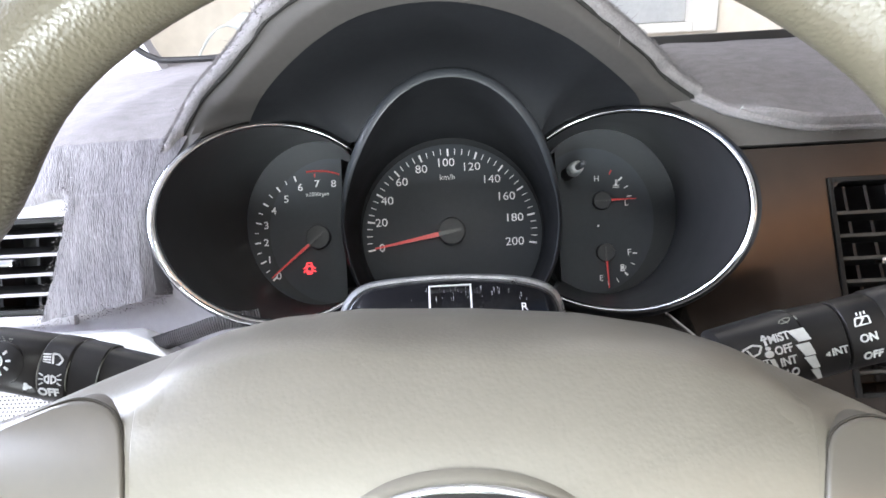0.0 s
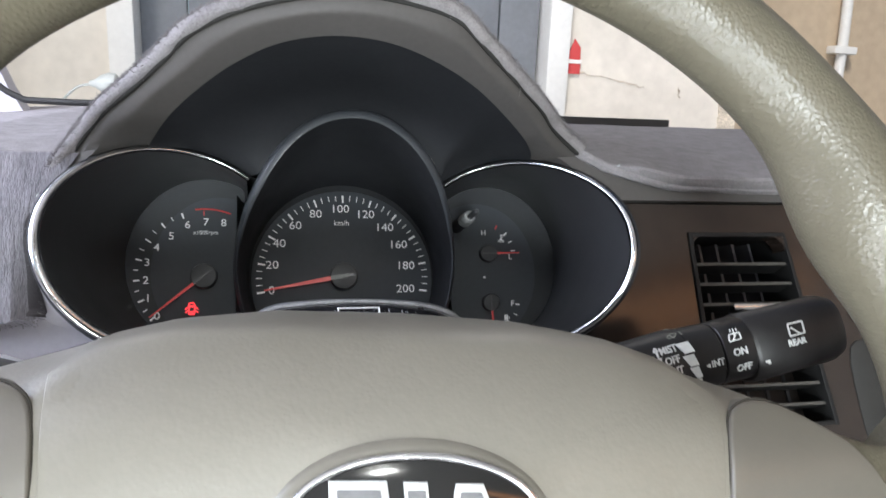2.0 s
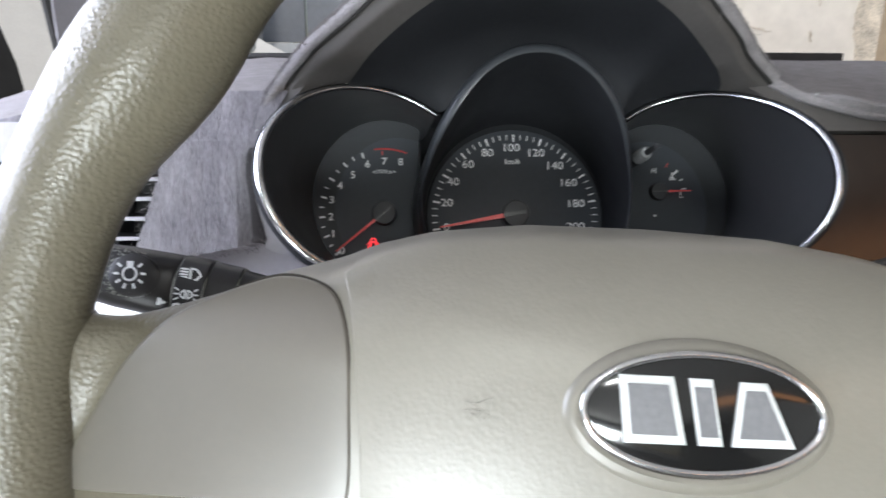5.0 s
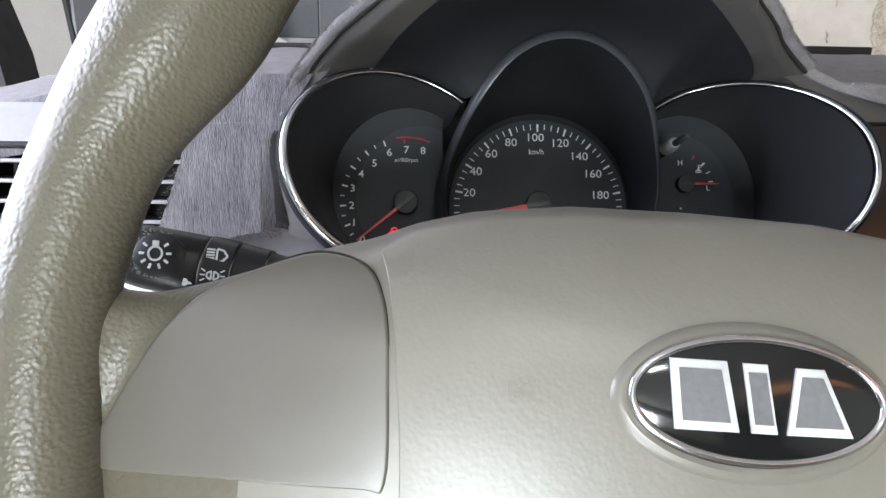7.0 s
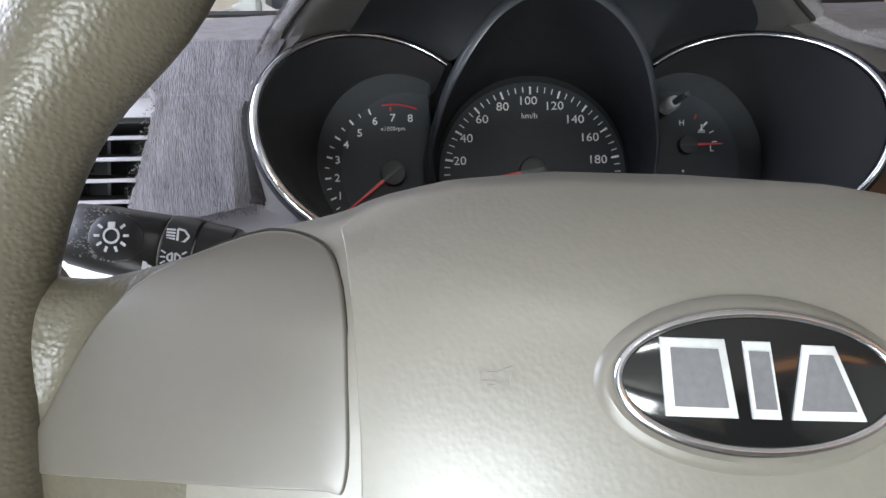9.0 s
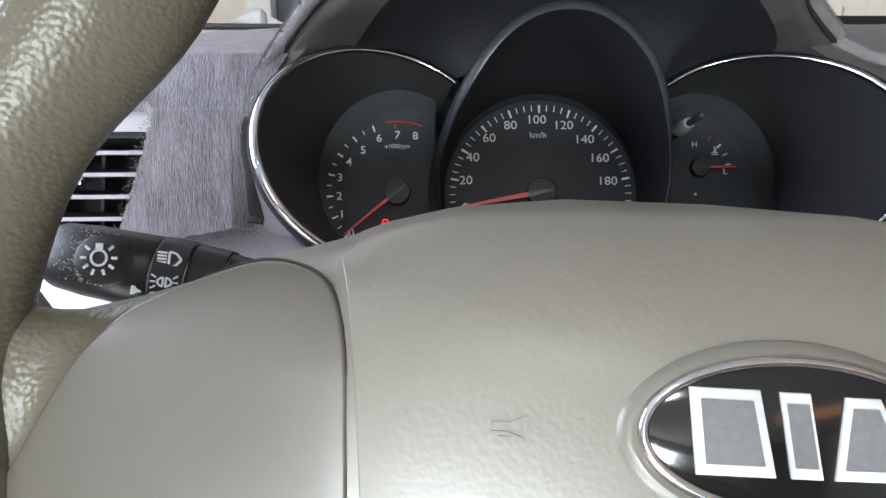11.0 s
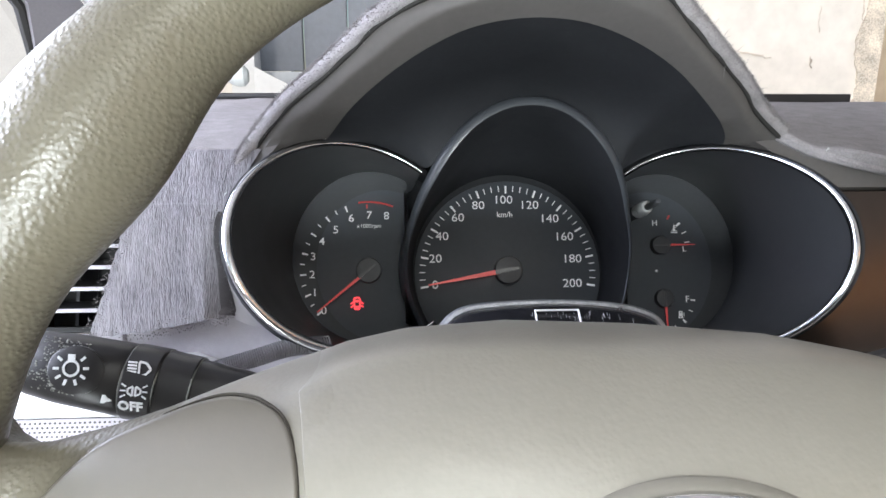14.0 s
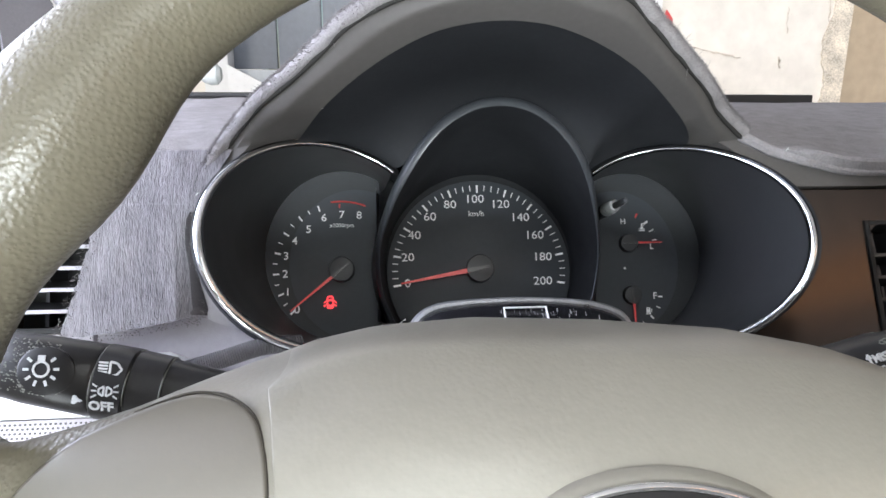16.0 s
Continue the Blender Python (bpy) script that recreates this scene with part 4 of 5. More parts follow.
# a black tube draws the shadow under the lifted carpet roll
gap_line = [p + Vector((0, 0.0006, 0.0012)) for p in roll_line]
dash_part("visor_shadow_line", tube(bmesh.new(), gap_line, 0.0015, 8), GROOVE, "black line drawn for the shadow gap under the carpet")
ob = part("lip", tube(bmesh.new(), lip_w, [0.0034 - 0.0024 * min(1, k / 6) for k in range(41)], 8), MAT, mat_thing, "rolled carpet edge over the brown trim")
ob.matrix_local = INV
rng = random.Random(5)


def carpet_pile(lines, count, length):
    """Short carpet fibres standing off along some lines: thin three-sided spikes."""
    verts, faces = [], []
    for base, up in lines:
        for _ in range(count):
            i = rng.randrange(len(base) - 1)
            p = base[i].lerp(base[i + 1], rng.random())
            n = (up[i] + Vector((rng.gauss(0, 0.7), rng.gauss(0, 0.7), rng.gauss(0, 0.7)))).normalized()
            p = p + n * 0.0032
            tip = p + n * length * rng.uniform(0.4, 1.2)
            side = n.orthogonal().normalized() * 0.00020
            side2 = n.cross(side).normalized() * 0.00020
            k = len(verts)
            verts += [p + side, p - side * 0.5 + side2, p - side * 0.5 - side2, tip]
            faces += [(k, k + 1, k + 3), (k + 1, k + 2, k + 3), (k + 2, k, k + 3)]
    me = bpy.data.meshes.new("carpet_pile")
    me.from_pydata([tuple(v) for v in verts], [], faces)
    me.materials.append(FUZZ)
    ob = new("carpet_pile", me)
    ob.parent = mat_thing
    ob.matrix_local = INV
    return tagged(ob, kind="stuff")


up_roll = [(CL.to_3x3() @ Vector((p.x * 5, 0.6, 0.1))).normalized() for p in roll]
right_edge = [right_drape(k / 60, 0.05) for k in range(61)]
left_edge = [left_flap(0.0, 1 - k / 20) for k in range(21)] + [left_flap(k / 12, 0.0) for k in range(12)] + [left_flap(0.999, k / 19) for k in range(19)]
carpet_pile([(roll_w, up_roll)], 24000, 0.0022)
carpet_pile([(roll_w, up_roll)], 120, 0.0062)
carpet_pile([(right_edge, [Vector((0, -0.6, -0.4))] * 61)], 1500, 0.0016)
carpet_pile([(left_edge, [Vector((0.2, -0.6, -0.3))] * 52)], 1200, 0.0013)

for at in (right_drape(0.036, 0.06) + Vector((0, -0.002, 0.002)), to_world(-0.1462, 0.0300, 0.1040)):
    bm = tube(bmesh.new(), [at + Vector((0.0007 * math.cos(k), -0.0003, 0.0008 * math.sin(1.7 * k))) for k in (0.0, 0.9, 1.8, 2.6)], [0.0002, 0.00035, 0.00025, 0.00015], 6)
    thing("lint", bm, KNOB, "tiny white fleck of lint on the carpet mat", "lint")

seal = bmesh.new()
seal_pts = spline([(-0.156, -0.0525, 0.106), (-0.145, -0.0492, 0.106), (-0.132, -0.0455, 0.104), (-0.117, -0.0412, 0.100), (-0.100, -0.0400, 0.092)], 30)
tube(seal, seal_pts, [0.0038 + 0.0006 * (k % 2) for k in range(len(seal_pts))], 10)
dash_part("ribbed_seal", seal, SEAL, "dark grey ribbed seal strip")
frit = empty("windscreen_edge", pose(-0.2, 0.27, 1.19), "black painted lower edge of the windscreen", "windscreen edge")
tube_pts = spline([(-0.118, 0.0, 0.052), (-0.098, 0.0, 0.022), (-0.078, 0.0, 0.007), (-0.05, 0.0, 0.0035), (0.10, 0.0, 0.0035), (0.20, 0.0, 0.0035)], 6)
part("edge", tube(bmesh.new(), tube_pts, 0.0030, 8), STRIP, frit)
strip = empty("cowl_strip", pose(0.09, 0.120, 1.2), "thin black rubber strip at the windscreen's foot", "trim strip")
bm = bmesh.new()
box(bm, -0.10, 0.192, 0, 0.004, -0.02, 0.0030, 0.0008)
part("lip", bm, STRIP, strip)

# ---- steering wheel ----
TURN = -4.0
wheel = empty("steering_wheel", CL @ Matrix.Translation((0.002, -0.089, 0.250)) @ pose(0, 0, 0, 0, 0, TURN), "beige leather steering wheel with an oval badge on its hub", "steering wheel")
RIM_R = 0.1825
pts, rad = [], []
for i in range(144):
    a = 360 * i / 144
    grip = sum(math.exp(-(((a - c + 180) % 360 - 180) / 9.5) ** 2) for c in (31, 149))
    pts.append((RIM_R * math.cos(radians(a)) * (1 - 0.016 * grip), RIM_R * math.sin(radians(a)) * (1 - 0.016 * grip), 0.0))
    rad.append(0.0162 + 0.0052 * grip)
part("rim", tube(bmesh.new(), pts, rad, 28, closed=True), LEATHER, wheel, "grained beige leather rim")


HUB_U = (0.0, 0.04, 0.07, 0.088, 0.106, 0.115, 0.13, 0.144, 0.158, 0.167, 0.174, 0.181)
HUB_V = (0.0555, 0.0545, 0.0505, 0.0455, 0.038, 0.0340, 0.0268, 0.0215, 0.0172, 0.0178, 0.0222, 0.0320)


def hub_top(u):
    return float(np.interp(abs(u), HUB_U, HUB_V))


def hub_front(u, v):
    return 0.0205 - 0.6 * u * u - 2.2 * max(0.0, v + 0.02) ** 2 - 0.8 * min(0.0, v + 0.02) ** 2


PW = 0.0955
top_line = [(PW * x / 24, hub_top(PW * x / 24)) for x in range(-24, 25)]
SEAM = [(0.0962, 0.0330), (0.0940, 0.0270), (0.0922, 0.0195), (0.0904, 0.0086), (0.0887, -0.0046), (0.0872, -0.0190), (0.0860, -0.0400), (0.0840, -0.0720)]
right_side = [(p.x, p.y) for p in spline([(x, y, 0) for x, y in SEAM], 4)]
bottom = [(0.0825 * math.cos(radians(k)), -0.075 + 0.022 * -math.sin(radians(k))) for k in range(12, 180, 12)]
outline = top_line + right_side + bottom + [(-x, y) for x, y in reversed(right_side)]


def pad_front(u, v):
    top = max(0.0, v - (hub_top(u) - 0.046)) / 0.046
    side = min(1.0, abs(u) / 0.09)
    return hub_front(u, v) - (0.0200 + 0.3 * u * u + 3.5 * max(0.0, abs(u) - 0.066) ** 2) * top ** (2 + 1.6 * side**2)


def pad_edge(p):
    """Roll and drop of the pad's border: deep along the top, tight at the seams."""
    if abs(p.x) > 0.080 and p.y < 0.036:
        return 0.0003, 0.0002
    k = min(1.0, max(0.0, (p.y - 0.036) / 0.006))
    return 0.0018 + 0.0095 * k, 0.0025 + 0.0240 * k


bm = pillow(bmesh.new(), outline, pad_front, -0.060, pad_edge)
pad = part("airbag_pad", bm, PAD, wheel, "smooth beige hub cover")
# seat for the badge and the badge
bm = bmesh.new()
E_ = 64


def oval(a, b, w):
    return [Vector((p[0], p[1], hub_front(p[0], p[1]) + w)) for p in ellipse(0, 0, a, b, E_)]


loft(bm, [oval(0.0366, 0.0200, -0.0004), oval(0.0358, 0.0191, 0.0006), oval(0.0348, 0.0180, 0.0013), oval(0.0336, 0.0167, 0.0016), oval(0.0322, 0.0154, 0.0010)], True)
part("badge_surround", bm, BADGE_RING, pad, "pale raised oval surround")
badge = part("badge", slab(bmesh.new(), ellipse(0, 0, 0.0316, 0.0147), 0.0180, 0.0214, 0.0010), BADGE_BLACK, wheel, "gloss black oval badge")
part("badge_rim", tube(bmesh.new(), [(*p, 0.0210) for p in ellipse(0, 0, 0.0320, 0.0151, 72)], 0.0011, 10, closed=True), CHROME, badge, "chrome rim")
for pts in ([(-0.0214, -0.0080), (-0.0230, 0.0092), (-0.0085, 0.0092), (-0.0052, -0.0080)], [(-0.0020, -0.0080), (-0.0044, 0.0090), (0.0018, 0.0090), (0.0044, -0.0080)], [(0.0068, -0.0080), (0.0092, 0.0086), (0.0164, 0.0086), (0.0236, -0.0078)]):
    part("badge_outline", slab(bmesh.new(), pts, 0.0208, 0.0222, 0.0005), INK, badge, "white edged plain shape")
    c = sum((Vector((*p, 0)) for p in pts), Vector()) / len(pts)
    part("badge_inlay", slab(bmesh.new(), [(c + (Vector((*p, 0)) - c) * 0.74)[:2] for p in pts], 0.0215, 0.02245), BADGE_FILL, badge, "grey inlay")

badge.matrix_local = pose(0.0006, -0.0002, -0.0006, -3.0, 0, 0)

# side covers, spokes
LEFT = [(-0.0912, 0.0), (-0.0926, 0.0130), (-0.0945, 0.0205), (-0.0975, 0.0262), (-0.1020, 0.0294), (-0.1090, 0.0312), (-0.1165, 0.0306), (-0.1275, 0.0262), (-0.1390, 0.0203), (-0.1460, 0.0143), (-0.1525, 0.0066), (-0.1575, -0.0020), (-0.1612, -0.0095), (-0.1645, -0.0162), (-0.1680, -0.0240), (-0.1690, -0.0282), (-0.1640, -0.0293), (-0.1350, -0.0282), (-0.0980, -0.0274), (-0.0902, -0.0255)]


def side_front(u, v):
    return 0.0165 - 0.10 * (abs(u) - 0.09) - 1.0 * max(0.0, v + 0.03) ** 2 - 19.0 * max(0.0, v - 0.008) ** 2 - 1.4 * (abs(u) - 0.094) ** 2


stitch_mesh = bpy.data.meshes.new("stitch")
bm = tube(bmesh.new(), [(-0.0005, 0, 0), (0, 0, 0.0001), (0.0005, 0, 0)], [0.0001, 0.00026, 0.0001], 6)
bm.to_mesh(stitch_mesh)
bm.free()
stitch_mesh.materials.append(THREAD)


OUTER_EDGE = sorted((y, -x) for x, y in LEFT[7:16])
EDGE_V, EDGE_U = [q[0] for q in OUTER_EDGE], [q[1] for q in OUTER_EDGE]


def wrap_front(u, v):
    """The leather-wrapped end of a spoke beside its blank."""
    t, top = (abs(u) - 0.080) / 0.102, hub_top(u)
    e = min(1.0, max(0.0, 1 - (top - v) / 0.022))
    edge = float(np.interp(v, EDGE_V, EDGE_U))
    k = min(1.0, max(0.0, (abs(u) - edge - 0.0012) / (0.180 - edge)))
    return side_front(u, v) - 0.0007 + 0.013 * k * k * (3 - 2 * k) - (0.018 - 0.009 * t) * (1 - math.sqrt(1 - e * e))


for sgn in (1, -1):
    line = spline([(x * sgn, y, 0) for x, y in LEFT], 5, True)
    for a, b in zip(line[42:74], line[43:75]):
        u, v = (a.x + b.x) / 2 + sgn * 0.0009, (a.y + b.y) / 2 + 0.0006
        st = new("stitch", stitch_mesh)
        st.parent = wheel
        st.matrix_local = Matrix.Translation((u, v, wrap_front(u, v) + 0.0001)) @ pose(0, 0, 0, 0, 0, math.degrees(math.atan2(b.y - a.y, b.x - a.x)))
    bm = pillow(bmesh.new(), [(p.x, p.y) for p in line], side_front, -0.02, lambda p: (0.0010, 0.0010), 6)
    part("side_cover", bm, COVER, wheel, "satin beige switch blank beside the hub")
    gap = [(p.x * 1.002, p.y + 0.0003, side_front(p.x, p.y) - 0.0020) for p in line]
    part("seam", tube(bmesh.new(), gap[85:] + gap[:36], [0.0005 * min(1.0, (51 - k) / 8 + 0.1) for k in range(len(gap[85:]) + 36)], 8), SEAM_DARK, wheel, "dark seam round the blank")
    # spoke from the hub to the rim, carrying on the pad's rolled top
    rings = []
    for k in range(25):
        t = k / 24
        u = sgn * (0.080 + 0.102 * t)
        top = hub_top(abs(u))
        low = -0.070 + 0.028 * t - 0.03 * max(0, t - 0.75)
        blend = min(1.0, max(0.0, (t - 0.14) / 0.30))
        blend = blend * blend * (3 - 2 * blend)
        back_w = -0.055 + 0.028 * t
        ring = []
        for q in (j / 20 for j in range(21)):
            v = top - (top - low) * q * q
            d = max(0.0, 1 - (top - v) / 0.0113)
            near = pad_front(u, v) - (0.0265 - 0.017 * blend) * (1 - math.sqrt(1 - d * d)) - 0.0016 * max(0.0, 1 - t / 0.145)
            far = wrap_front(u, v)
            ring.append((u, v, max(back_w + 0.004, near + (far - near) * blend)))
        ring += [(u, low + 0.003, back_w), (u, (low + top) / 2, back_w - 0.003), (u, top - 0.004 - 0.007 * blend, back_w), (u, top - 0.0005 - 0.005 * blend, back_w + 0.002)]
        rings.append(ring)
    part("spoke", loft(bmesh.new(), rings[:12], True, True, True), PAD, wheel, "beige moulded spoke")
    part("spoke_wrap", loft(bmesh.new(), rings[11:], True, False, True), LEATHER, wheel, "leather where the spoke meets the rim")
bm = bmesh.new()
tube(bm, [(0, -0.085, -0.01), (0, -0.12, -0.012), (0, -0.165, -0.004)], [0.022, 0.02, 0.02], 16, squash=1.6)
part("lower_spoke", bm, COVER, wheel)
bm = bmesh.new()
slab(bm, ellipse(0, -0.01, 0.083, 0.058, 40), -0.10, -0.05)
part("hub_back", bm, COLUMN, wheel)
mark("horn_symbol", [(-0.9, 0.26, -0.2, 0.26, 0.09), (-0.9, -0.12, -0.2, -0.12, 0.09), (-0.9, -0.12, -0.9, 0.26, 0.09), (-0.2, 0.26, 0.5, 0.55, 0.09), (-0.2, -0.12, 0.5, -0.38, 0.09), (0.5, 0.55, 0.5, -0.38, 0.09), (-0.6, -0.3, -0.1, -0.3, 0.08)], None, 0.0050, PAD, pad, thick=0.0004, m=Matrix.Translation((-0.0570, -0.0008, hub_front(-0.0570, -0.0008) + 0.0001)) @ pose(0, 0, 0, -4.8, -3.9, 0))

# ---- steering column and stalks ----
column = empty("steering_column", CL @ Matrix.Translation((0.0, -0.105, 0.02)), "dark textured steering column shroud", "steering column")
rings = []
for w, a, b in ((0.0, 0.13, 0.065), (0.06, 0.115, 0.060), (0.12, 0.085, 0.055), (0.165, 0.065, 0.05)):
    rings.append([(p[0], p[1] - 0.008, w) for p in ellipse(0, 0, a, b, 40)])
part("shroud", loft(bmesh.new(), rings, True, True, True), COLUMN, column)


def barrel(bm, stations, segs=28):
    """A round-cornered bar along x; stations of (x, half height, half depth, v offset)."""
    rings = []
    for x, h, d, o in stations:
        rings.append([(x, o + h * math.copysign(abs(math.sin(a)) ** 0.8, math.sin(a)), d * math.copysign(abs(math.cos(a)) ** 0.8, math.cos(a))) for a in (2 * math.pi * j / segs for j in range(segs))])
    return loft(bm, rings, True, True, True)


light = empty("light_stalk", CL @ Matrix.Translation((-0.152, -0.0520, 0.170)) @ pose(0, 0, 0, 0, 0, -12.0), "black headlamp stalk with white printed symbols", "stalk", "column stalks")
part("knob", barrel(bmesh.new(), [(-0.0470, 0.004, 0.004, 0), (-0.0462, 0.0092, 0.009, 0), (-0.042, 0.0112, 0.0115, 0), (-0.032, 0.0122, 0.0130, 0), (-0.0102, 0.0128, 0.0132, 0), (-0.0088, 0.0120, 0.0122, 0)]), BLACK, light, "worn end knob")
part("collar", barrel(bmesh.new(), [(-0.0086, 0.0126, 0.0126, 0), (-0.0080, 0.0132, 0.0133, 0), (0.0020, 0.0132, 0.0131, 0), (0.0028, 0.0126, 0.0124, 0)]), BLACK, light)
part("neck", barrel(bmesh.new(), [(0.0030, 0.0128, 0.0124, 0), (0.0138, 0.0124, 0.0118, 0), (0.0144, 0.0116, 0.0108, 0), (0.030, 0.0106, 0.0098, 0), (0.090, 0.007, 0.007, 0)]), BLACK, light)
part("knob_face", loft(bmesh.new(), [[(*p, w) for p in ellipse(-0.0235, 0.0014, r, r * 0.86, 36)] for r, w in ((0.0094, 0.0116), (0.0094, 0.0131), (0.0089, 0.0134))], True, True, True), BLACK, light, "worn round face")
# pale rings paint the highlights on the stalk's bevelled edges
for x, r in ((-0.0087, 0.0129), (0.0025, 0.0129), (0.0141, 0.0121)):
    part("highlight_ring", tube(bmesh.new(), [(x, r * math.sin(a), r * math.cos(a)) for a in (k * math.pi / 14 for k in range(28))], 0.0003, 6, closed=True), WORN_AND_GLINT, light, "pale ring drawn for the edge's highlight")
rng_k = random.Random(8)
bm = bmesh.new()
for _ in range(420):
    x, y = -0.0225 - abs(rng_k.gauss(0, 0.0080)), rng_k.uniform(-0.0070, 0.0105)
    if x > -0.042:
        h, d = float(np.interp(x, (-0.042, -0.032, -0.0102), (0.0112, 0.0122, 0.0128))), float(np.interp(x, (-0.042, -0.032, -0.0102), (0.0115, 0.0130, 0.0132)))
        on_face = math.hypot((x + 0.0235) / 0.0090, (y - 0.0014) / 0.0077) < 1
        z = 0.0133 if on_face else d * (1 - abs(y / h) ** 2.5) ** 0.4
        r = rng_k.uniform(0.0001, 0.00022 if on_face else 0.00042)
        bmesh.ops.create_icosphere(bm, subdivisions=1, radius=r, matrix=Matrix.Translation((x, y, z)) @ Matrix.Diagonal((1.3, 1, 0.5, 1)))
tagged(part("wear", bm, WORN_AND_GLINT, light, "pale worn speckle on the knob", smooth=False), kind="stuff")
W_K = 0.0136
mark("lamp_symbol", [(0.42 * math.cos(radians(a)), 0.42 * math.sin(radians(a)), 0.42 * math.cos(radians(a + 30)), 0.42 * math.sin(radians(a + 30)), 0.13) for a in range(0, 360, 30)] + [(0.66 * math.cos(radians(a)), 0.66 * math.sin(radians(a)), 0.98 * math.cos(radians(a)), 0.98 * math.sin(radians(a)), 0.15) for a in (0, 40, 140, 180, 215, 250, 290, 325)] + [(-0.2, 0.62, 0.2, 0.62, 0.32)], (-0.0250, 0.0018, W_K), 0.0060, INK, light, 10)
mark("pointer_mark", [(-0.4, 0.4, -0.4, -0.4, 0.4), (-0.2, 0.25, -0.2, -0.25, 0.3), (0.1, 0.14, 0.1, -0.14, 0.3), (0.3, 0.06, 0.3, -0.06, 0.2)], (-0.0112, -0.0062, W_K - 0.0009), 0.0034, INK, light)
mark("headlamp_symbol", [(-0.9, 0.42, -0.25, 0.42, 0.14), (-0.9, 0.2, -0.25, 0.2, 0.14), (-0.9, -0.02, -0.25, -0.02, 0.14), (-0.9, -0.24, -0.25, -0.24, 0.14), (-0.9, -0.45, -0.25, -0.45, 0.14), (-0.08, -0.5, -0.08, 0.5, 0.16), (-0.08, 0.5, 0.4, 0.42, 0.16), (-0.08, -0.5, 0.4, -0.42, 0.16), (0.4, 0.42, 0.75, 0.0, 0.16), (0.4, -0.42, 0.75, 0.0, 0.16)], (-0.0030, 0.0058, 0.0128), 0.0047, INK, light, 6)
mark("sidelamp_symbol", [(-0.1, 0.35, -0.45, 0.15, 0.14), (-0.45, 0.15, -0.45, -0.15, 0.14), (-0.1, -0.35, -0.45, -0.15, 0.14), (-0.1, 0.35, -0.1, -0.35, 0.14), (0.12, 0.35, 0.5, 0.15, 0.14), (0.5, 0.15, 0.5, -0.15, 0.14), (0.12, -0.35, 0.5, -0.15, 0.14), (0.12, 0.35, 0.12, -0.35, 0.14), (-0.6, 0.3, -0.95, 0.5, 0.12), (-0.6, 0.0, -1.0, 0.0, 0.12), (-0.6, -0.3, -0.95, -0.5, 0.12), (0.62, 0.3, 0.95, 0.5, 0.12), (0.62, 0.0, 1.0, 0.0, 0.12), (0.62, -0.3, 0.95, -0.5, 0.12)], (-0.0032, -0.0018, 0.0133), 0.0045, INK, light, 6)
lettering("printed_word", "OFF", 0.0047, None, INK, light, bold=0.00015, m=Matrix.Translation((-0.0036, -0.0071, 0.0120)) @ pose(0, 0, 0, 28, 0, 5))

wiper = empty("wiper_stalk", CL @ Matrix.Translation((0.1377, -0.0529, 0.1810)) @ pose(0, 0, 0, 0, 0, 11.0), "black wiper stalk with white printed words and scales", "stalk", "column stalks")
part("knob", barrel(bmesh.new(), [(0.0645, 0.007, 0.006, -0.001), (0.0635, 0.0130, 0.0105, -0.001), (0.0585, 0.0146, 0.0125, -0.001), (0.0200, 0.0148, 0.0135, -0.001), (0.0185, 0.0138, 0.0125, -0.001)]), BLACK, wiper, "end knob")
part("collar", barrel(bmesh.new(), [(0.0183, 0.0128, 0.0128, 0), (0.0175, 0.0133, 0.0133, 0), (0.0045, 0.0130, 0.0132, 0), (0.0038, 0.0122, 0.0122, 0)]), BLACK, wiper)
part("ring", barrel(bmesh.new(), [(0.0036, 0.0125, 0.0125, 0), (0.003, 0.0132, 0.0132, 0), (-0.0110, 0.0136, 0.0140, 0), (-0.0118, 0.0125, 0.0125, 0)]), BLACK, wiper)
part("body", barrel(bmesh.new(), [(-0.0120, 0.0142, 0.0150, 0), (-0.0400, 0.0130, 0.0138, 0), (-0.0410, 0.0110, 0.011, 0), (-0.110, 0.008, 0.008, 0)]), BLACK, wiper)
for body_, u, v, w, tilt in (("MIST", -0.0206, 0.0073, 0.0136, -22), ("OFF", -0.0203, 0.0030, 0.0147, -6), ("INT", -0.0196, -0.0014, 0.0148, 3), ("LO", -0.0188, -0.0058, 0.0142, 17)):
    lettering("printed_word", body_, 0.0042, None, INK, wiper, bold=0.00008, m=Matrix.Translation((u, v, w)) @ pose(0, 0, 0, tilt, 0, 2) @ Matrix.Diagonal((0.88, 1, 1, 1)))
for u, v, w, wide, tilt in ((-0.0132, 0.0066, 0.0142, 0.0050, -20), (-0.0126, 0.0013, 0.0152, 0.0042, -2), (-0.0114, -0.0037, 0.0150, 0.0032, 9), (-0.0102, -0.0085, 0.0132, 0.0023, 28)):
    lean_, tall = 0.0009, 0.0023
    bm = slab(bmesh.new(), [(-wide / 2 + lean_ + 0.0003, -tall), (wide / 2 + lean_ * 0.7, -tall), (wide / 2 - lean_ * 0.7, tall), (-wide / 2 - lean_ - 0.0003, tall)], -0.0004, 0.0002)
    ob = part("scale_block", bm, INK, wiper, "white scale block", smooth=False)
    ob.matrix_local = Matrix.Translation((u, v, w)) @ pose(0, 0, 0, tilt, 0, 0)
WIPER_LINES = [(-0.9, 0.1, -0.5, 0.5, 0.15), (-0.5, 0.5, 0.3, 0.6, 0.15), (0.3, 0.6, 0.9, 0.3, 0.15), (-0.9, 0.1, -0.6, -0.2, 0.15), (0.9, 0.3, 0.5, -0.15, 0.15), (-0.6, -0.2, 0.5, -0.15, 0.13), (0.1, -0.5, -0.2, 0.4, 0.12)]
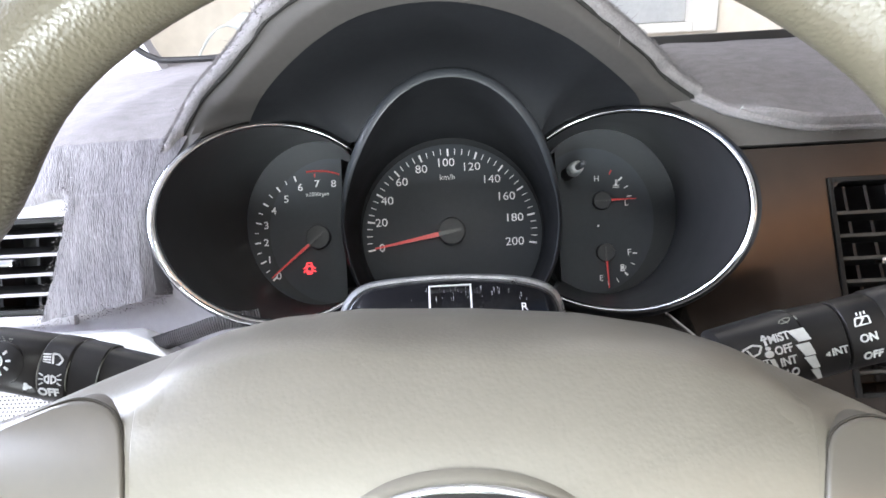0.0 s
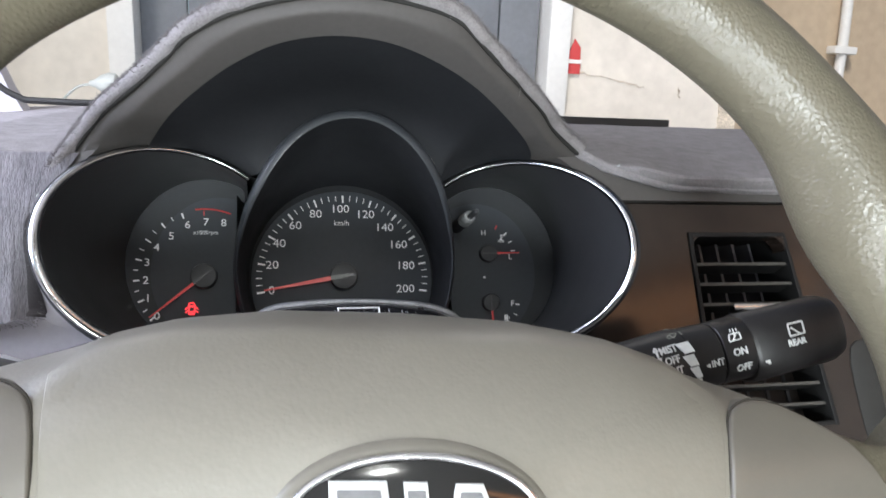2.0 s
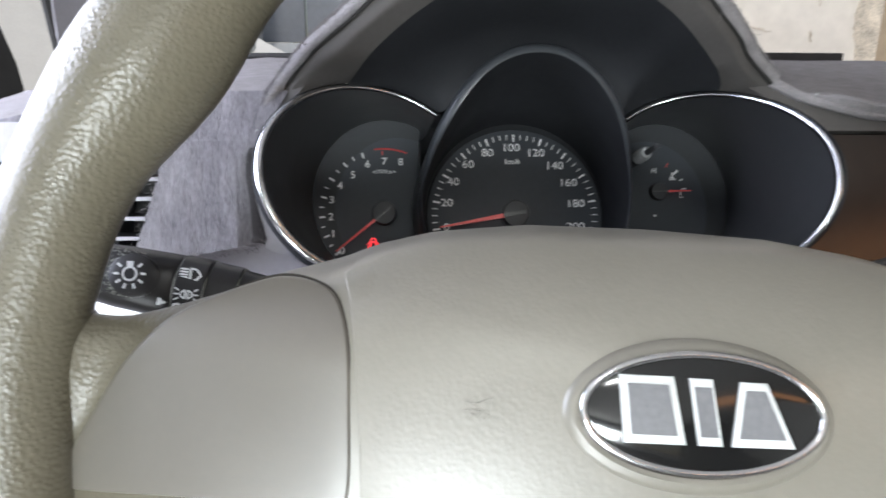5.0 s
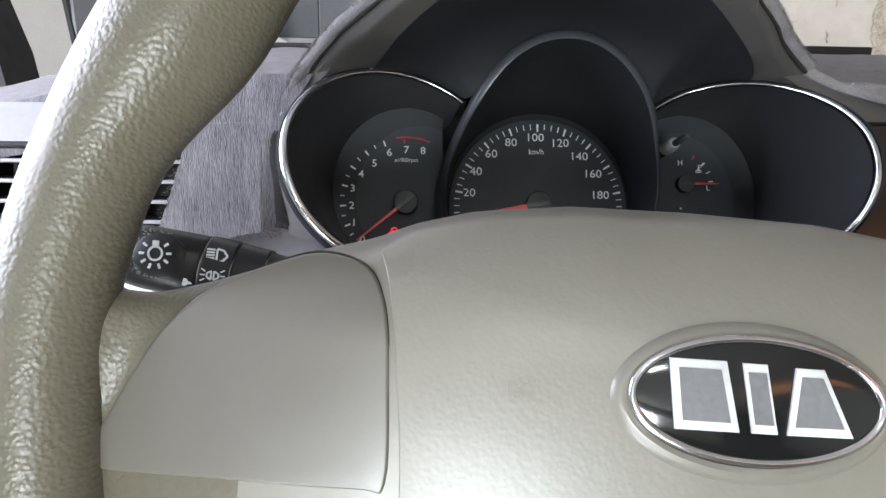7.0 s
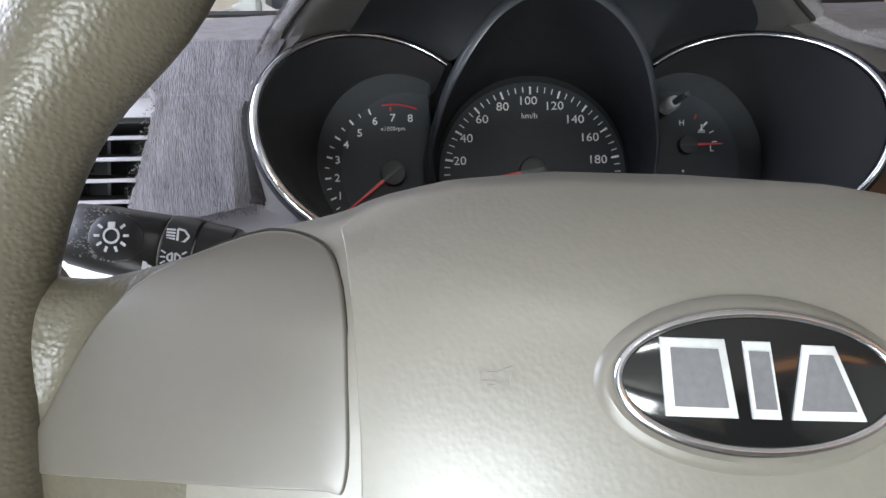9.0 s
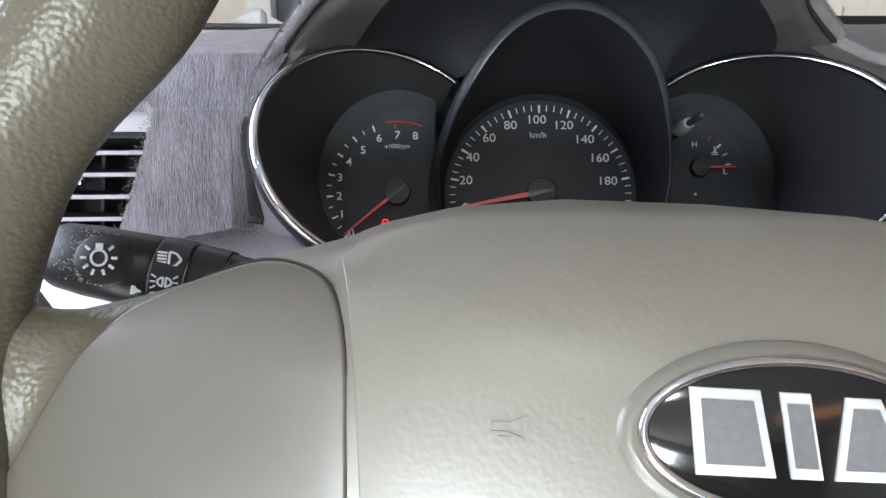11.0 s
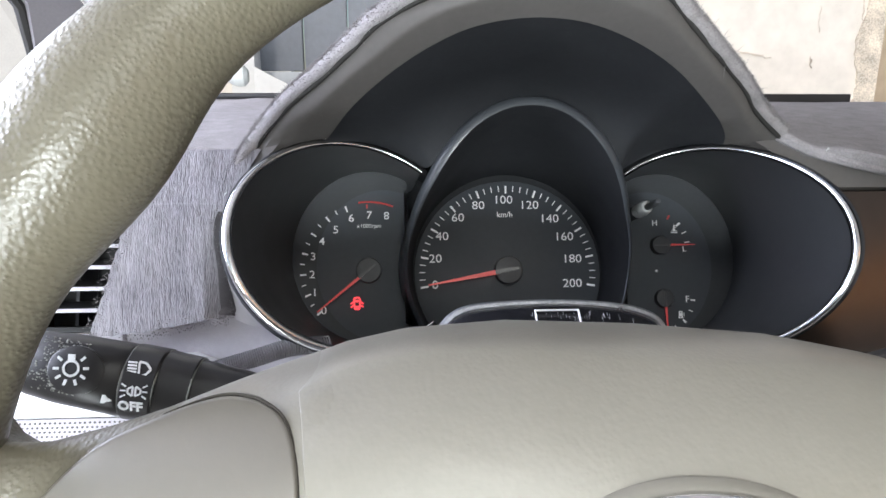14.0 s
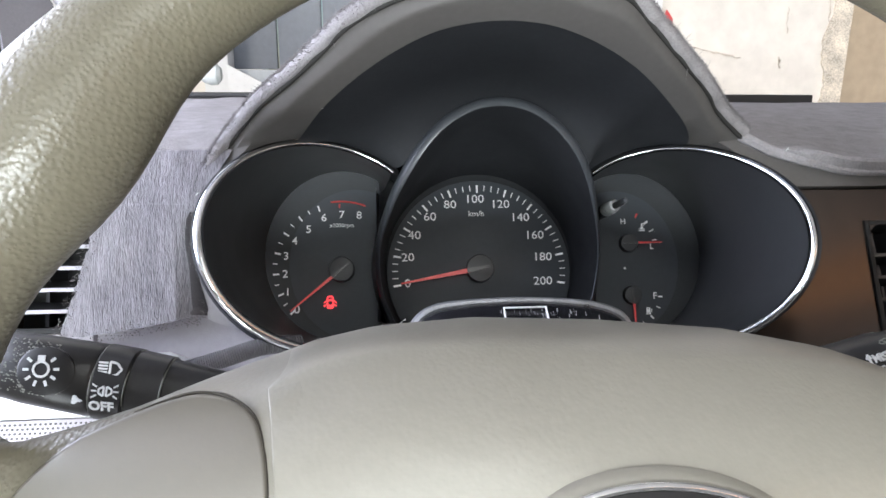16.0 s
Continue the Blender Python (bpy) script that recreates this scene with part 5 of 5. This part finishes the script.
mark("wiper_symbol", WIPER_LINES, None, 0.0048, INK, wiper, m=Matrix.Translation((-0.0315, 0.0038, 0.0142)) @ pose(0, 0, 0, -10, 0, 8))
mark("washer_mark", WIPER_LINES + [(1.5, -0.4, 1.5, 0.4, 0.2)], None, 0.0026, WORN_AND_GLINT, wiper, m=Matrix.Translation((-0.0155, 0.0117, 0.0101)) @ pose(0, 0, 0, -56, 0, 8))
mark("arrow_symbol", [(0, -0.6, 0, 0.3, 0.3), (-0.35, 0.1, 0, 0.7, 0.22), (0.35, 0.1, 0, 0.7, 0.22)], None, 0.0030, INK, wiper, m=Matrix.Translation((-0.0258, 0.0073, 0.0136)) @ pose(0, 0, 0, -24, 0, 0))
for v, r in ((0.0046, 0.0007), (0.0025, 0.0013)):
    part("scale_dot", slab(bmesh.new(), ellipse(-0.0256, v, r * 1.2, r, 14), 0.0138, 0.0149), INK, wiper)
bm = bmesh.new()
slab(bm, [(-0.0243, -0.0048), (-0.0230, -0.0048), (-0.0244, 0.0006), (-0.0260, 0.0006)], 0.0138, 0.0149)
part("scale_bar", bm, INK, wiper, smooth=False)
lettering("printed_word", "INT", 0.0034, (-0.0286, -0.0004, 0.0146), INK, wiper, bold=0.00006, squeeze=0.88)
lettering("printed_word", "INT", 0.0037, (-0.0005, -0.0025, 0.0135), INK, wiper, bold=0.00008)
mark("pointer_mark", [(-0.3, 0, 0.0, 0.0, 0.3), (0.0, 0, 0.3, 0.0, 0.6)], (-0.0050, -0.0027, 0.0137), 0.0026, INK, wiper)
# another pale ring painted as an edge highlight
part("highlight_ring", tube(bmesh.new(), [(-0.0119, 0.0140 * math.sin(a), 0.0147 * math.cos(a)) for a in (k * math.pi / 14 for k in range(28))], 0.0004, 6, closed=True), WORN_AND_GLINT, wiper, "pale ring drawn for the edge's highlight")
mark("washer_symbol", [(-0.6, 0.3, 0.6, 0.3, 0.14), (-0.6, 0.3, -0.7, -0.4, 0.14), (0.6, 0.3, 0.7, -0.4, 0.14), (-0.7, -0.4, 0.7, -0.4, 0.14), (0, 0.1, 0, 0.8, 0.12), (-0.35, 0.5, -0.35, 0.8, 0.12), (0.35, 0.5, 0.35, 0.8, 0.12), (-0.3, -0.4, 0.2, 0.2, 0.12)], (0.0100, 0.0060, 0.0128), 0.0040, INK, wiper)
lettering("printed_word", "ON", 0.0041, (0.0106, -0.0004, 0.0135), INK, wiper, bold=0.0001)
lettering("printed_word", "OFF", 0.0041, None, INK, wiper, bold=0.0001, m=Matrix.Translation((0.0112, -0.0070, 0.0124)) @ pose(0, 0, 0, 22, 0, 0))
mark("pointer_mark", [(-0.3, 0, 0.0, 0.0, 0.3), (0.0, 0, 0.3, 0.0, 0.7)], (0.0220, -0.0070, 0.0128), 0.0036, INK, wiper)
mark("rear_wiper_symbol", [(-0.7, 0.5, 0.7, 0.5, 0.15), (-0.7, -0.5, 0.7, -0.5, 0.15), (-0.7, 0.5, -0.7, -0.5, 0.15), (0.7, 0.5, 0.7, -0.5, 0.15), (0.3, -0.5, -0.5, 0.2, 0.14)], (0.0382, 0.0030, 0.0134), 0.0050, INK, wiper)
lettering("printed_word", "REAR", 0.0036, (0.0370, -0.0024, 0.0136), INK, wiper, bold=0.0001)

# ---- car shell: pillars, windscreen, doors, roof, seats ----
bm = bmesh.new()
loft(bm, [[(-0.470, 0.50, 1.08), (-0.430, 0.53, 1.08), (-0.395, 0.45, 1.08), (-0.440, 0.42, 1.08)], [(-0.450, 0.42, 1.17), (-0.420, 0.44, 1.17), (-0.383, 0.38, 1.20), (-0.436, 0.36, 1.19)], [(-0.430, 0.32, 1.275), (-0.395, 0.34, 1.275), (-0.363, 0.31, 1.275), (-0.405, 0.29, 1.275)], [(-0.455, 0.16, 1.42), (-0.420, 0.18, 1.42), (-0.395, 0.15, 1.42), (-0.430, 0.13, 1.42)], [(-0.50, -0.10, 1.62), (-0.465, -0.08, 1.62), (-0.44, -0.10, 1.62), (-0.48, -0.13, 1.62)]], True, True, True)
thing("pillar_left", bm, PILLAR, "grey plastic windscreen pillar beside the driver", "pillar", kind="structure")
bm = bmesh.new()
loft(bm, [[(1.26, 0.47, 1.10), (1.19, 0.52, 1.10), (1.17, 0.46, 1.10), (1.24, 0.40, 1.10)], [(1.23, 0.28, 1.35), (1.17, 0.33, 1.35), (1.15, 0.27, 1.35), (1.21, 0.21, 1.35)], [(1.20, -0.10, 1.62), (1.14, -0.05, 1.62), (1.12, -0.11, 1.62), (1.18, -0.16, 1.62)]], True, True, True)
thing("pillar_right", bm, PILLAR, "grey plastic windscreen pillar beside the passenger", "pillar", kind="structure")
bm = bmesh.new()
box(bm, -0.56, 1.28, -2.3, -0.05, 1.62, 1.68, 0.02)
thing("ceiling", bm, LINING, "pale fabric roof lining", "roof lining", kind="structure")
bm = bmesh.new()
box(bm, -0.62, 1.34, -2.3, 0.45, 0.30, 0.36)
thing("floor", bm, SEAT, "dark carpeted car floor", "floor", kind="structure")
for name, hinge, swing, lab in (("door_left", (-0.58, 0.40), -65.0, "grey driver's door standing open"), ("door_right", (1.35, 0.40), 0.0, "grey passenger's door, closed")):
    d = empty(name, pose(hinge[0], hinge[1], 0.36, 0, 0, swing), lab, "door", kind="structure")
    bm = bmesh.new()
    box(bm, -0.03, 0.03, -1.35, 0.0, 0.0, 0.70, 0.02)
    part("panel", bm, PILLAR, d)
    bm = bmesh.new()
    tube(bm, [(0, -0.06, 0.69), (0, -0.40, 1.16), (0, -0.60, 1.235), (0, -1.28, 1.24), (0, -1.32, 0.69)], 0.022, 10)
    part("window_frame", bm, GROOVE, d)
# unseen cabin sides and rear, added to limit light from behind
for nm, x in (("wall_left", -0.56), ("wall_right", 1.32)):
    bm = bmesh.new()
    box(bm, x, x + 0.05, -2.3, -1.02, 0.30, 1.64)
    box(bm, x, x + 0.05, -1.02, 0.45, 0.30, 0.36)
    thing(nm, bm, LINING, "unseen pale rear side of the cabin, closing it to light", "cabin wall", kind="structure")
bm = bmesh.new()
box(bm, -0.6, 1.32, -2.36, -2.3, 0.3, 0.92)
box(bm, -0.6, -0.50, -2.36, -2.3, 0.92, 1.64)
box(bm, 0.62, 1.32, -2.36, -2.3, 0.92, 1.64)
box(bm, -0.5, 0.62, -2.36, -2.3, 1.40, 1.64)
thing("wall_rear", bm, SEAT, "unseen dark rear of the cabin round the back window", "cabin wall", kind="structure")
seat = empty("driver_seat", pose(0.0, -0.95, 0.36), "grey cloth driver's seat", "seat")
bm = bmesh.new()
box(bm, -0.26, 0.26, -0.25, 0.27, 0.0, 0.28, 0.04)
part("cushion", bm, SEAT, seat)
bm = bmesh.new()
box(bm, -0.25, 0.25, -0.52, -0.34, 0.20, 0.56, 0.05)
part("backrest", bm, SEAT, seat)
seal_line = [(-0.462, 0.46, 1.08), (-0.447, 0.385, 1.18), (-0.418, 0.300, 1.275), (-0.444, 0.14, 1.42), (-0.505, -0.115, 1.62)]
bm = tube(bmesh.new(), seal_line, 0.006, 8)
thing("pillar_seal", bm, GROOVE, "black rubber door seal along the pillar", "seal", kind="structure")
mirror = empty("door_mirror", pose(-0.615, 0.45, 1.115), "dark blue door mirror outside the driver's window", "mirror")
bm = bmesh.new()
loft(bm, [[(-0.16, y, -0.12), (0.083, y, -0.12), (0.070, y, -0.02), (0.060, y, 0.06), (0.040, y, 0.13), (0.01, y, 0.17), (-0.16, y, 0.18)] for y in (-0.03, 0.05)], True, True, True)
part("housing", bm, GROOVE, mirror, "black mirror housing")
bm = bmesh.new()
loft(bm, [[(-0.15, y, -0.11), (0.030, y, -0.11), (0.022, y, -0.02), (0.012, y, 0.05), (-0.02, y, 0.10), (-0.15, y, 0.13)] for y in (-0.036, -0.030)], True, True, True)
part("mirror_glass", bm, BLUE, mirror, "bluish mirror glass")
sail = empty("mirror_sail", pose(-0.42, 0.385, 1.15), "black triangular trim at the mirror's foot", "trim")
bm = bmesh.new()
loft(bm, [[(-0.028, y, -0.07), (0.02, y, -0.07), (0.004, y, 0.03), (-0.020, y, 0.085), (-0.026, y, 0.085)] for y in (-0.006, 0.006)], True, True, True)
part("panel", bm, GROOVE, sail)
bm = bmesh.new()
loft(bm, [[(-0.50, 0.62, 1.10), (1.20, 0.62, 1.10)], [(-0.44, -0.06, 1.62), (1.15, -0.06, 1.62)]], False)
scr = thing("windscreen", bm, GLASS, "clear laminated windscreen", "windscreen", kind="structure")
scr.visible_shadow = False
bm = bmesh.new()
loft(bm, [[(-0.60, 0.62, 1.08), (1.30, 0.62, 1.08)], [(-0.60, 1.0, 1.06), (1.30, 1.0, 1.06)], [(-0.56, 1.45, 0.98), (1.26, 1.45, 0.98)], [(-0.5, 1.6, 0.80), (1.2, 1.6, 0.80)], [(-0.5, 1.62, 0.3), (1.2, 1.62, 0.3)]], False)
thing("bonnet", bm, PAINT, "glossy white bonnet of the car", "bonnet")
bm = bmesh.new()
rows_ = [((-0.390, 0.36, 1.13), (-0.268, 0.31, 1.13)), ((-0.380, 0.35, 1.17), (-0.279, 0.305, 1.168)), ((-0.372, 0.34, 1.21), (-0.296, 0.30, 1.204)), ((-0.362, 0.32, 1.27), (-0.320, 0.30, 1.268)), ((-0.380, 0.24, 1.35), (-0.340, 0.23, 1.35)), ((-0.43, -0.08, 1.60), (-0.40, -0.09, 1.60))]
loft(bm, [[Vector(a), Vector(a).lerp(Vector(b), 0.5) + Vector((0, -0.008, 0.0)), Vector(b), Vector(b) + Vector((0, 0.02, 0)), Vector(a) + Vector((0, 0.02, 0))] for a, b in rows_], True, True, True)
thing("pillar_trim", bm, PANEL, "pale grey moulded trim at the pillar's foot", "trim", kind="structure")
